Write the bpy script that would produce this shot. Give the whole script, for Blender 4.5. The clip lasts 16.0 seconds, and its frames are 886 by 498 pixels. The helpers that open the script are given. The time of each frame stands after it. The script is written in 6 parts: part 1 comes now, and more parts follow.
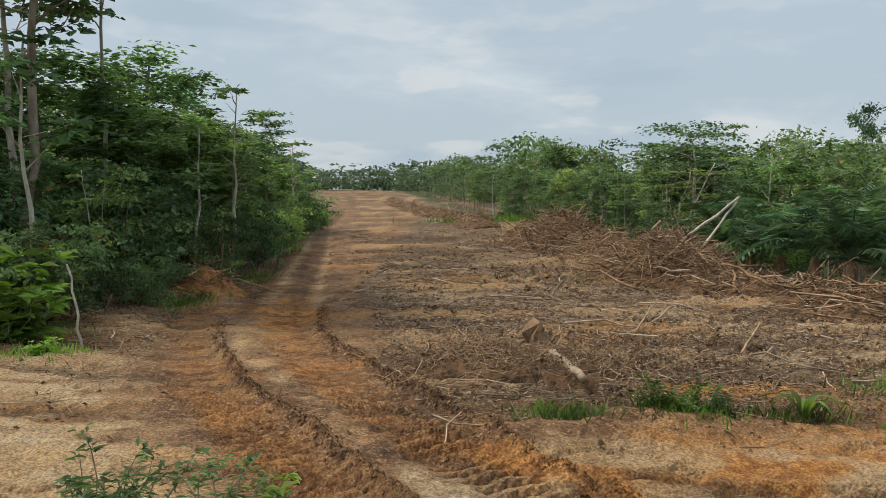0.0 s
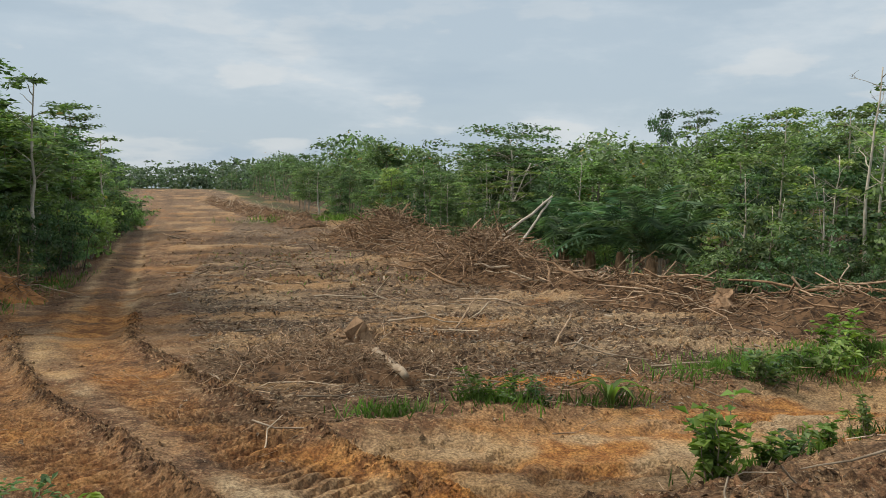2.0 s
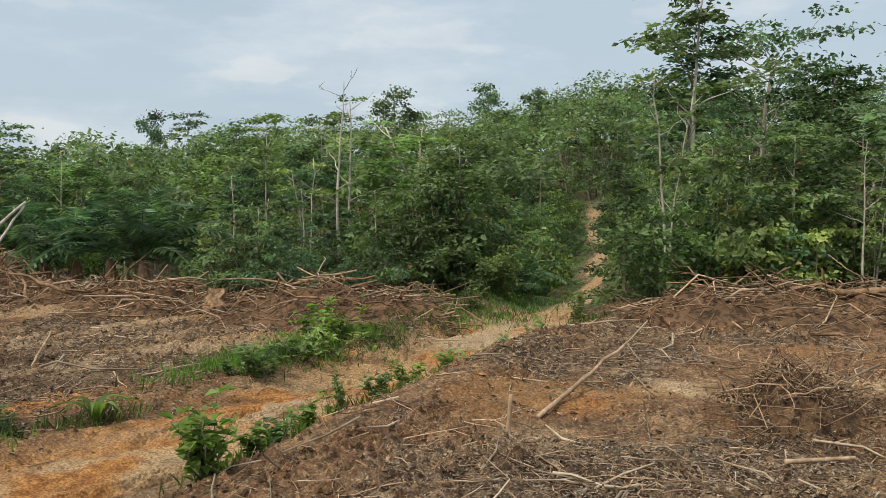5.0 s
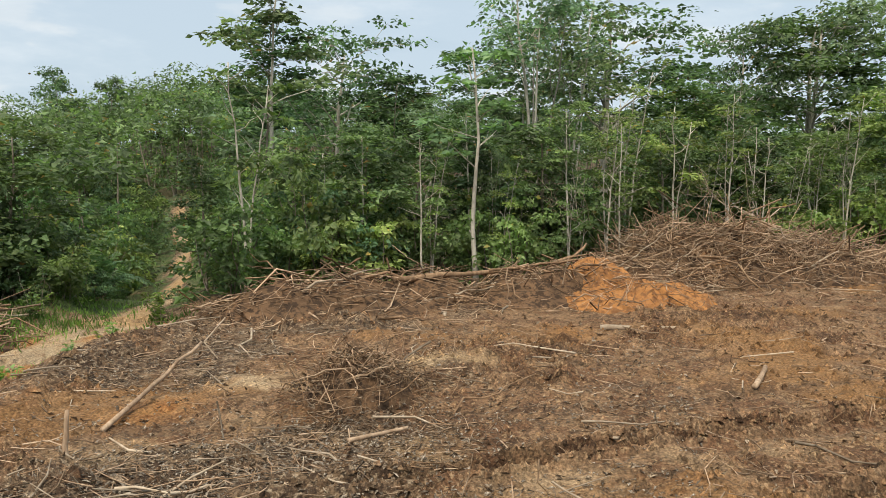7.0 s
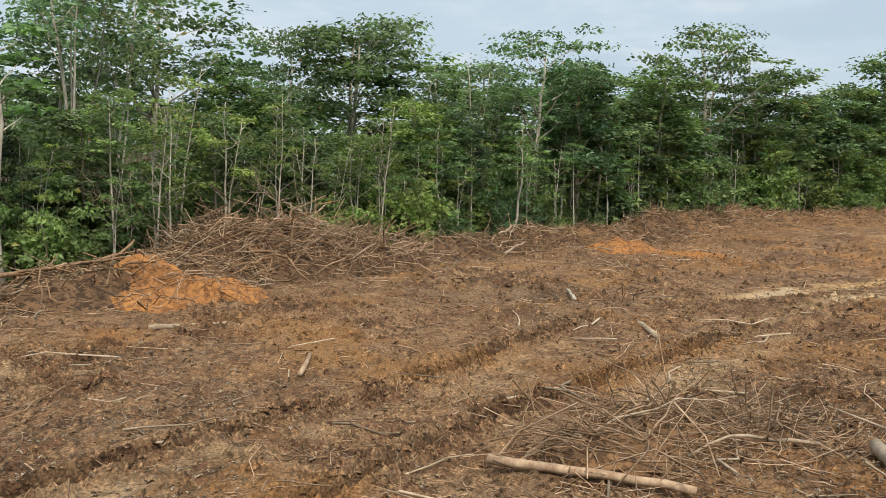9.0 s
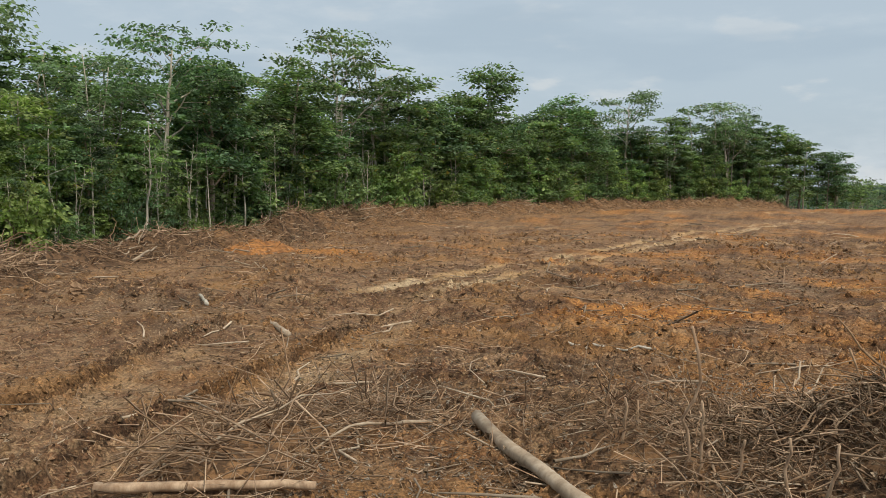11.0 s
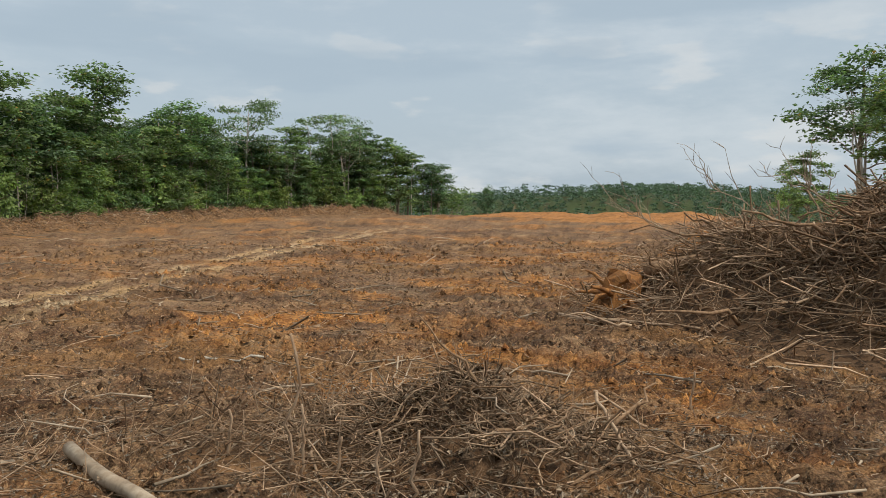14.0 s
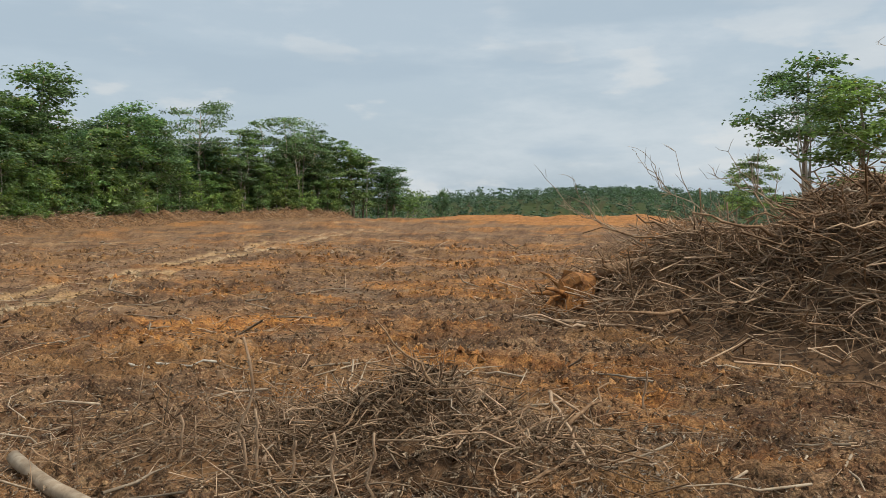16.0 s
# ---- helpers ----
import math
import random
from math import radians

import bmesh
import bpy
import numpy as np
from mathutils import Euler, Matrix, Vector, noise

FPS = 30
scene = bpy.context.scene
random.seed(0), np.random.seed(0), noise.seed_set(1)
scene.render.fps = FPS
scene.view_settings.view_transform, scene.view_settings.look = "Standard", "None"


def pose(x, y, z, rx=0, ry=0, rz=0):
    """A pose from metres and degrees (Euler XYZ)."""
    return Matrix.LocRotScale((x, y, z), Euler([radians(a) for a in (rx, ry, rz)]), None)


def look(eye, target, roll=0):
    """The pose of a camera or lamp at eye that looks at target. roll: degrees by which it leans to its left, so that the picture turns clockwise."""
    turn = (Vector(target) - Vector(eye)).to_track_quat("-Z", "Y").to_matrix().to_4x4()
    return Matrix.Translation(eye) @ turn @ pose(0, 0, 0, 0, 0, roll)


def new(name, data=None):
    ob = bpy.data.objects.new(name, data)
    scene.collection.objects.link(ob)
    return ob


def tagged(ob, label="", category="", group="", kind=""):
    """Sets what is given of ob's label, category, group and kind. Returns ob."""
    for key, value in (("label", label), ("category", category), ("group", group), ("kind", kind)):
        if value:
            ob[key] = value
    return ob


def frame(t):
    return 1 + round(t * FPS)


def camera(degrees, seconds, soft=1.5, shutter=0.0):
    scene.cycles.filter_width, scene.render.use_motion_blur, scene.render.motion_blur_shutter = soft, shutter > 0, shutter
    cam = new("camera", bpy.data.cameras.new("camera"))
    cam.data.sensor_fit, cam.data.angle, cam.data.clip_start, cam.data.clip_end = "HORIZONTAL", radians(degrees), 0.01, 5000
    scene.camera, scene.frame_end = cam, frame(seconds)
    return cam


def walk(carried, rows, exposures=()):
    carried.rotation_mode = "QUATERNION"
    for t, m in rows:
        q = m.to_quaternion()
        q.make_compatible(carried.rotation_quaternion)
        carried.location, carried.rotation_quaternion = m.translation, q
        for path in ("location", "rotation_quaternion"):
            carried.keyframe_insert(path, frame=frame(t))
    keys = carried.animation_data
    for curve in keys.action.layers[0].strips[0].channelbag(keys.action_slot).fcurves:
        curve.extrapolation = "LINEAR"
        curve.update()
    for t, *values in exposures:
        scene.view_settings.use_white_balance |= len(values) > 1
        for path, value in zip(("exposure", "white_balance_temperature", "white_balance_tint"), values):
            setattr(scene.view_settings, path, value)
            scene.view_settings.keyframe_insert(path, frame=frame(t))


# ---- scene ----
cam = camera(57.44, 16.0, soft=0.7)

# seconds, heading (clockwise from +y), pitch, lean, eye
WALK = [
    (0.0, 0.00, -4.17, 0.24, -0.008, 0.360, 2.296),
    (0.5, 0.70, -4.12, 0.33, 0.002, 0.371, 2.293),
    (1.0, 3.56, -4.09, 0.32, 0.021, 0.361, 2.295),
    (1.5, 8.17, -4.14, 0.46, 0.037, 0.372, 2.297),
    (2.0, 12.24, -4.19, 0.35, 0.062, 0.385, 2.296),
    (2.5, 17.31, -4.09, 0.29, 0.074, 0.374, 2.299),
    (3.0, 24.04, -3.94, 0.37, 0.101, 0.367, 2.303),
    (3.5, 29.43, -4.00, 0.08, 0.135, 0.356, 2.301),
    (4.0, 35.81, -4.11, -0.17, 0.180, 0.360, 2.295),
    (4.2, 38.29, -4.14, -0.12, 0.185, 0.355, 2.295),
    (6.3, 63.77, -4.40, -0.92, 0.358, 0.185, 2.302),
    (6.5, 67.63, -4.48, -0.60, 0.364, 0.165, 2.301),
    (7.0, 74.95, -4.63, -0.39, 0.397, 0.124, 2.292),
    (7.5, 81.16, -4.79, 0.06, 0.408, 0.091, 2.289),
    (8.0, 90.50, -4.85, 0.73, 0.419, 0.064, 2.299),
    (8.5, 98.80, -4.81, 1.06, 0.438, 0.021, 2.295),
    (9.0, 105.55, -4.80, 1.06, 0.445, -0.013, 2.295),
    (9.2, 108.27, -4.79, 0.99, 0.459, -0.033, 2.292),
    (11.3, 133.69, -4.43, 0.27, 0.415, -0.326, 2.285),
    (11.5, 136.02, -4.44, 0.30, 0.384, -0.335, 2.289),
    (12.0, 142.87, -4.52, 0.28, 0.341, -0.354, 2.302),
    (12.5, 147.09, -4.42, -0.27, 0.288, -0.365, 2.313),
    (13.0, 151.54, -4.17, -0.07, 0.254, -0.372, 2.316),
    (13.5, 154.45, -4.10, 0.11, 0.242, -0.379, 2.316),
    (14.0, 156.44, -3.76, 0.26, 0.225, -0.391, 2.316),
    (14.5, 157.70, -3.62, 0.36, 0.217, -0.392, 2.311),
    (15.0, 158.09, -3.63, 0.37, 0.222, -0.398, 2.306),
    (15.5, 158.66, -3.55, 0.25, 0.223, -0.399, 2.306),
    (16.0, 159.57, -3.53, 0.22, 0.217, -0.396, 2.306),
]


def aim(heading, pitch):
    a, p = radians(heading), radians(pitch)
    return Vector((math.sin(a) * math.cos(p), math.cos(a) * math.cos(p), math.sin(p)))


walk(cam, [(t, look((x, y, z), Vector((x, y, z)) + aim(a, p), lean)) for t, a, p, lean, x, y, z in WALK],
     [(0.0, 0.0), (4.0, 0.04), (7.0, 0.32), (9.2, 0.26), (11.5, -0.04), (12.0, -0.02), (12.5, -0.22), (13.5, -0.10), (16.0, 0.0)])

# ---- world and sun ----
SUN_HEADING, SUN_HEIGHT = -84.0, 56.0
world = bpy.data.worlds.new("overcast_sky")
scene.world = world
world.use_nodes = True


class Nodes:
    """Short hand for a node tree."""

    def __init__(self, tree):
        self.tree = tree
        tree.nodes.clear()

    def add(self, kind, inputs=None, **settings):
        n = self.tree.nodes.new(kind)
        for k, v in settings.items():
            setattr(n, k, v)
        for k, v in (inputs or {}).items():
            if isinstance(v, bpy.types.NodeSocket):
                self.tree.links.new(v, n.inputs[k])
            else:
                n.inputs[k].default_value = v
        return n

    def noise(self, vector, scale, detail=6.0, rough=0.55):
        return self.add("ShaderNodeTexNoise", {"Vector": vector, "Scale": scale, "Detail": detail, "Roughness": rough}).outputs["Fac"]

    def span(self, value, a, b, lo=0.0, hi=1.0):
        return self.add("ShaderNodeMapRange", {"Value": value, "From Min": a, "From Max": b, "To Min": lo, "To Max": hi}, interpolation_type="SMOOTHSTEP").outputs["Result"]

    def mix(self, fac, a, b, how="MIX"):
        n = self.tree.nodes.new("ShaderNodeMix")
        n.data_type, n.blend_type = "RGBA", how
        for k, v in ((0, fac), (6, a), (7, b)):
            if isinstance(v, bpy.types.NodeSocket):
                self.tree.links.new(v, n.inputs[k])
            else:
                n.inputs[k].default_value = v if k == 0 else (*v, 1.0)
        return n.outputs[2]

    def math(self, op, a, b=0.0):
        return self.add("ShaderNodeMath", {0: a, 1: b}, operation=op).outputs[0]


n = Nodes(world.node_tree)
sky = n.add("ShaderNodeTexSky", sky_type="NISHITA", sun_disc=False, sun_elevation=radians(SUN_HEIGHT), sun_rotation=radians(SUN_HEADING), dust_density=3.0)
where = n.add("ShaderNodeTexCoord").outputs["Generated"]
up = n.add("ShaderNodeSeparateXYZ", {0: where}).outputs["Z"]
flat = n.add("ShaderNodeMapping", {"Vector": where, "Scale": (1.0, 1.0, 3.2)}).outputs[0]
veil = n.span(n.noise(flat, 1.7, 7.0, 0.6), 0.25, 0.55)
blue = n.mix(0.10, (0, 0, 0), sky.outputs[0])
base = n.mix(0.82, blue, (0.52, 0.62, 0.70))
white = n.mix(n.math("MULTIPLY", n.span(n.noise(flat, 3.1, 8.0, 0.62), 0.44, 0.70), 0.6), base, (0.68, 0.74, 0.78))
heaps = n.math("MULTIPLY", n.span(n.noise(flat, 6.5, 6.0, 0.5), 0.56, 0.64), n.span(up, 0.30, 0.10))
white = n.mix(n.math("MULTIPLY", heaps, 0.4), white, (0.78, 0.78, 0.76))
grey = n.math("MULTIPLY", n.span(n.noise(n.add("ShaderNodeMapping", {"Vector": where, "Location": (3.1, 1.7, 0.4), "Scale": (1.0, 1.0, 5.5)}).outputs[0], 2.6, 6.0, 0.5), 0.53, 0.66), 0.7)
cloud = n.mix(grey, white, (0.42, 0.52, 0.61))
glare = n.mix(n.span(up, 0.5, 1.0), cloud, (0.95, 0.96, 0.97))
n.add("ShaderNodeOutputWorld", {0: n.add("ShaderNodeBackground", {0: glare, 1: 1.0}).outputs[0]})

sun = new("sun", bpy.data.lights.new("sun", "SUN"))
sun.data.energy, sun.data.angle, sun.data.color = 2.9, radians(12), (1.0, 0.90, 0.75)
sun.matrix_world = look((0, 0, 60), Vector((0, 0, 60)) - aim(SUN_HEADING, SUN_HEIGHT))


# ---- materials ----
def material(name):
    m = bpy.data.materials.new(name)
    m.use_nodes = True
    return m, Nodes(m.node_tree)


def finish(nd, colour, rough, bump=None, strength=0.4, distance=0.02, through_light=None, gloss=0.5):
    ins = {"Base Color": colour, "Roughness": rough, "Specular IOR Level": gloss}
    if bump is not None:
        ins["Normal"] = nd.add("ShaderNodeBump", {"Height": bump, "Strength": strength, "Distance": distance}).outputs[0]
    shader = nd.add("ShaderNodeBsdfPrincipled", ins).outputs[0]
    if through_light is not None:
        shader = nd.add("ShaderNodeMixShader", {0: 0.38, 1: shader, 2: nd.add("ShaderNodeBsdfTranslucent", {"Color": through_light}).outputs[0]}).outputs[0]
    nd.add("ShaderNodeOutputMaterial", {0: shader})


def spot(nd):
    return nd.add("ShaderNodeNewGeometry").outputs["Position"]


def soil_material(name="cleared_soil", loose=False):
    """Bare clay, dry litter and grass, mixed by the ground's own zones and broken up by noise."""
    m, nd = material(name)
    p = spot(nd)
    zone = nd.add("ShaderNodeAttribute", attribute_name="zone")
    rgb = nd.add("ShaderNodeSeparateColor", {0: zone.outputs["Color"]}).outputs
    # red: damp soil plus painted recess shade; green: dark groove; blue: pale crest
    worn = nd.add("ShaderNodeSeparateColor", {0: nd.add("ShaderNodeAttribute", attribute_name="damp_shade").outputs["Color"]}).outputs
    damp_shade = worn[0]
    big, mid = nd.noise(p, 0.28, 5, 0.6), nd.noise(p, 1.6, 7, 0.65)
    fine, grit, grain = nd.noise(p, 7.0, 8, 0.72), nd.noise(p, 38.0, 4, 0.6), nd.noise(p, 17.0, 6, 0.7)
    brown = nd.mix(nd.span(mid, 0.42, 0.58), (0.170, 0.091, 0.047), (0.268, 0.162, 0.087))
    brown = nd.mix(nd.math("MULTIPLY", nd.span(fine, 0.485, 0.56), 0.6), brown, (0.058, 0.033, 0.018))
    brown = nd.mix(nd.math("MULTIPLY", nd.span(grain, 0.535, 0.60), 0.6), brown, (0.42, 0.285, 0.155))
    brown = nd.mix(nd.math("MULTIPLY", nd.span(big, 0.50, 0.62), 0.6), brown, (0.30, 0.158, 0.058))

    def part_of(k, edge=0.35):
        raw = nd.math("ADD", rgb[k] if k < 3 else zone.outputs["Alpha"], nd.math("MULTIPLY", nd.math("SUBTRACT", mid, 0.5), 1.1))
        raw = nd.math("ADD", raw, nd.math("MULTIPLY", nd.math("SUBTRACT", fine, 0.5), 0.7))
        return nd.span(raw, 0.5 - edge, 0.5 + edge)

    litter = nd.mix(nd.span(fine, 0.44, 0.56), (0.070, 0.044, 0.027), (0.205, 0.136, 0.080))
    litter = nd.mix(nd.math("MULTIPLY", nd.span(grain, 0.53, 0.6), 0.8), litter, (0.43, 0.330, 0.220))
    tan = nd.mix(nd.span(big, 0.42, 0.58), (0.46, 0.300, 0.145), (0.48, 0.365, 0.225))
    tan = nd.mix(nd.math("MULTIPLY", nd.span(fine, 0.5, 0.58), 0.5), tan, (0.22, 0.132, 0.066))
    orange = nd.mix(nd.span(fine, 0.42, 0.58), (0.45, 0.215, 0.062), (0.27, 0.112, 0.034))
    green = nd.mix(nd.span(fine, 0.35, 0.65), (0.040, 0.066, 0.020), (0.092, 0.130, 0.040))
    colour = nd.mix(part_of(2), brown, litter)
    colour = nd.mix(part_of(0), colour, tan)
    colour = nd.mix(part_of(1), colour, orange)
    colour = nd.mix(part_of(3, 0.25), colour, green)
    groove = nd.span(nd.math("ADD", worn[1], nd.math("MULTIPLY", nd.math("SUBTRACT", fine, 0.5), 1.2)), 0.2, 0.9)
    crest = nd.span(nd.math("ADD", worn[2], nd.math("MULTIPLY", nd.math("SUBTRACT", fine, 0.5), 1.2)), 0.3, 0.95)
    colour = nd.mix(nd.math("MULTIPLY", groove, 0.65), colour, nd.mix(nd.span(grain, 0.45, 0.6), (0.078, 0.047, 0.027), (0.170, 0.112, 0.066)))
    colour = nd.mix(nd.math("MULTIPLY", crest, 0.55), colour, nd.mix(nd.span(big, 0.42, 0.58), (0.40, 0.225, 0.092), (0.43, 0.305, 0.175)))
    # damp soil and the painted recess shade darken the colour together
    wet_shade = nd.span(nd.math("ADD", damp_shade, nd.math("MULTIPLY", nd.math("SUBTRACT", fine, 0.5), 0.9)), 0.25, 0.75)
    colour = nd.mix(nd.math("MULTIPLY", wet_shade, 0.8), colour, nd.mix(0.75, colour, (0.42, 0.37, 0.34), "MULTIPLY"))
    colour = nd.mix(1.0, colour, nd.add("ShaderNodeCombineColor", {0: nd.span(grit, 0.3, 0.7, 0.55, 1.5), 1: nd.span(grit, 0.3, 0.7, 0.55, 1.5), 2: nd.span(grit, 0.3, 0.7, 0.55, 1.5)}).outputs[0], "MULTIPLY")
    if loose:
        tone = nd.span(nd.add("ShaderNodeNewGeometry").outputs["Random Per Island"], 0.0, 1.0, 0.5, 1.5)
        colour = nd.mix(1.0, colour, nd.add("ShaderNodeCombineColor", {0: tone, 1: tone, 2: tone}).outputs[0], "MULTIPLY")
    relief = nd.math("ADD", nd.math("ADD", fine, nd.math("MULTIPLY", grain, 0.6)), nd.math("MULTIPLY", grit, 0.3))
    finish(nd, colour, 0.93, relief, 1.0, 0.06, gloss=0.25)
    return m


def earth_material(name, a, b, c):
    m, nd = material(name)
    p = spot(nd)
    mid, fine, grit = nd.noise(p, 1.8, 6, 0.6), nd.noise(p, 6.0, 8, 0.72), nd.noise(p, 40.0, 3)
    colour = nd.mix(nd.span(mid, 0.35, 0.65), a, b)
    colour = nd.mix(nd.math("MULTIPLY", nd.span(fine, 0.48, 0.56), 0.85), colour, c)
    finish(nd, colour, 0.95, nd.math("ADD", fine, nd.math("MULTIPLY", grit, 0.3)), 1.0, 0.04, gloss=0.2)
    return m


def wood_material(name, a, b, scale=14.0, stretch=0.25):
    """Bark or dead wood; a and b are the two tones, varied stick by stick."""
    m, nd = material(name)
    co = nd.add("ShaderNodeTexCoord").outputs["Object"]
    v = nd.add("ShaderNodeMapping", {"Vector": co, "Scale": (1.0, 1.0, stretch)}).outputs[0]
    fine, blot = nd.noise(v, scale, 6, 0.65), nd.noise(co, 2.2, 4)
    each = nd.add("ShaderNodeNewGeometry").outputs["Random Per Island"]
    colour = nd.mix(nd.span(fine, 0.3, 0.7), a, b)
    colour = nd.mix(nd.math("MULTIPLY", nd.span(blot, 0.5, 0.65), 0.5), colour, tuple(0.55 * q for q in a))
    tone = nd.span(each, 0.0, 1.0, 0.55, 1.5)
    colour = nd.mix(1.0, colour, nd.add("ShaderNodeCombineColor", {0: tone, 1: tone, 2: tone}).outputs[0], "MULTIPLY")
    finish(nd, colour, 0.88, fine, 0.6, 0.02, gloss=0.25)
    return m


def leaf_material(name, dark, light, dry=None, rough=0.55):
    m, nd = material(name)
    each = nd.add("ShaderNodeNewGeometry").outputs["Random Per Island"]
    tree = nd.add("ShaderNodeObjectInfo").outputs["Random"]
    p = spot(nd)
    colour = nd.mix(nd.span(each, 0.0, 1.0, 0.22, 0.78), dark, light)
    if dry:
        colour = nd.mix(nd.span(each, 0.988, 0.992), colour, dry)
    hue = nd.mix(tree, (0.84, 1.0, 0.95), (1.14, 1.08, 0.85))
    colour = nd.mix(1.0, colour, hue, "MULTIPLY")
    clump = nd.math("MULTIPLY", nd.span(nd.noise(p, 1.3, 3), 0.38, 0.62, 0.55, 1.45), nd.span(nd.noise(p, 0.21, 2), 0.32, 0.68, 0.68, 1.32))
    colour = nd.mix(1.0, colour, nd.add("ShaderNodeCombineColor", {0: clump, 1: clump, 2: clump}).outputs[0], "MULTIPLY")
    finish(nd, colour, rough, through_light=nd.mix(1.0, colour, (1.25, 1.5, 0.7), "MULTIPLY"), gloss=0.3)
    return m


def chip_material(name, dark, light):
    """Dead leaves and wood chips, each of its own tone."""
    m, nd = material(name)
    each = nd.add("ShaderNodeNewGeometry").outputs["Random Per Island"]
    grain = nd.noise(spot(nd), 60.0, 3)
    colour = nd.mix(nd.span(grain, 0.35, 0.65), nd.mix(nd.math("POWER", each, 1.3), dark, light), tuple(0.6 * q for q in dark))
    finish(nd, colour, 0.85, grain, 0.4, 0.01, gloss=0.2)
    return m


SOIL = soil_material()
LOOSE_SOIL = soil_material("loose_soil", True)
BANK = earth_material("turned_soil", (0.190, 0.112, 0.061), (0.128, 0.077, 0.043), (0.040, 0.026, 0.017))
MIDBANK = earth_material("loose_subsoil", (0.285, 0.160, 0.076), (0.195, 0.112, 0.058), (0.070, 0.044, 0.027))
REDBANK = earth_material("orange_clay", (0.46, 0.215, 0.072), (0.33, 0.155, 0.058), (0.19, 0.092, 0.042))
BARK = wood_material("grey_brown_bark", (0.17, 0.135, 0.10), (0.31, 0.27, 0.21))
PALE_BARK = wood_material("pale_bark", (0.31, 0.28, 0.225), (0.53, 0.49, 0.41))
DEADWOOD = wood_material("dry_dead_wood", (0.25, 0.162, 0.098), (0.46, 0.340, 0.230))
TWIG = wood_material("brown_twigs", (0.140, 0.084, 0.047), (0.320, 0.208, 0.122))
LOGWOOD = wood_material("weathered_log", (0.26, 0.195, 0.130), (0.42, 0.345, 0.255), 9.0)
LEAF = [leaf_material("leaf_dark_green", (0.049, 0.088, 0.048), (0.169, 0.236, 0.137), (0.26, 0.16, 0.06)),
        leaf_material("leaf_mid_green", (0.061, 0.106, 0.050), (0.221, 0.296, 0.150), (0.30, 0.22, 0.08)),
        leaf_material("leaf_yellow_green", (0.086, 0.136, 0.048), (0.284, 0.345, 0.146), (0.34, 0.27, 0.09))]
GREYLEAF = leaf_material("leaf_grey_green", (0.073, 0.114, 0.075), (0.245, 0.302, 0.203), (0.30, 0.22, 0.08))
# distance haze painted into the leaf colour: paler and bluer for far woods
HAZYLEAF = leaf_material("leaf_far_woods", (0.058, 0.094, 0.080), (0.135, 0.180, 0.150))
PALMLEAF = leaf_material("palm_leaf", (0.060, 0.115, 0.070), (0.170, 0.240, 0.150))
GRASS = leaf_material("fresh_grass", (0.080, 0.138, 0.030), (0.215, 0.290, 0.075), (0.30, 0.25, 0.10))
DRYLEAF = chip_material("fallen_leaves", (0.125, 0.078, 0.044), (0.47, 0.375, 0.265))

CHIP = chip_material("wood_chips", (0.16, 0.125, 0.09), (0.56, 0.485, 0.385))


# ---- shape helpers ----
def vnoise(x, y, s=0.0):
    ix, iy = np.floor(x), np.floor(y)
    fx, fy = x - ix, y - iy
    fx, fy = fx * fx * (3 - 2 * fx), fy * fy * (3 - 2 * fy)

    def h(a, b):
        v = np.sin(a * 127.1 + b * 311.7 + s * 74.7) * 43758.5453
        return v - np.floor(v)

    return (h(ix, iy) * (1 - fx) + h(ix + 1, iy) * fx) * (1 - fy) + (h(ix, iy + 1) * (1 - fx) + h(ix + 1, iy + 1) * fx) * fy


def fbm(x, y, s=0.0, octaves=4):
    total, amp = 0.0, 0.5
    for k in range(octaves):
        total, x, y, amp = total + amp * vnoise(x, y, s + k), x * 2.03 + 5.1, y * 2.03 + 1.7, amp * 0.5
    return total


def smooth(v, a, b):
    q = np.clip((v - a) / (b - a), 0, 1)
    return q * q * (3 - 2 * q)


def bearing(x, y):
    """Degrees clockwise from +y, from -100 to 260."""
    return (np.degrees(np.arctan2(x, y)) + 100.0) % 360.0 - 100.0


def line_dist(x, y, pts):
    """Distance to a line of points, the way along it, and the side (positive to the right)."""
    best, along, side, run = np.full(np.shape(x), 1e9), np.zeros(np.shape(x)), np.zeros(np.shape(x)), 0.0
    for (ax, ay), (bx, by) in zip(pts, pts[1:]):
        ux, uy = bx - ax, by - ay
        ln = math.hypot(ux, uy)
        q = np.clip(((x - ax) * ux + (y - ay) * uy) / ln ** 2, 0, 1)
        d = np.hypot(x - ax - q * ux, y - ay - q * uy)
        near = d < best
        best = np.where(near, d, best)
        along = np.where(near, run + q * ln, along)
        side = np.where(near, np.sign((x - ax) * uy - (y - ay) * ux), side)
        run += ln
    return best, along, side


def on_line(pts, s):
    """The point s metres along a line, and its heading as a unit vector."""
    for (ax, ay), (bx, by) in zip(pts, pts[1:]):
        ln = math.hypot(bx - ax, by - ay)
        if s <= ln or (bx, by) == tuple(pts[-1]):
            return ax + (bx - ax) * s / ln, ay + (by - ay) * s / ln, (bx - ax) / ln, (by - ay) / ln
        s -= ln


def length(pts):
    return sum(math.dist(a, b) for a, b in zip(pts, pts[1:]))


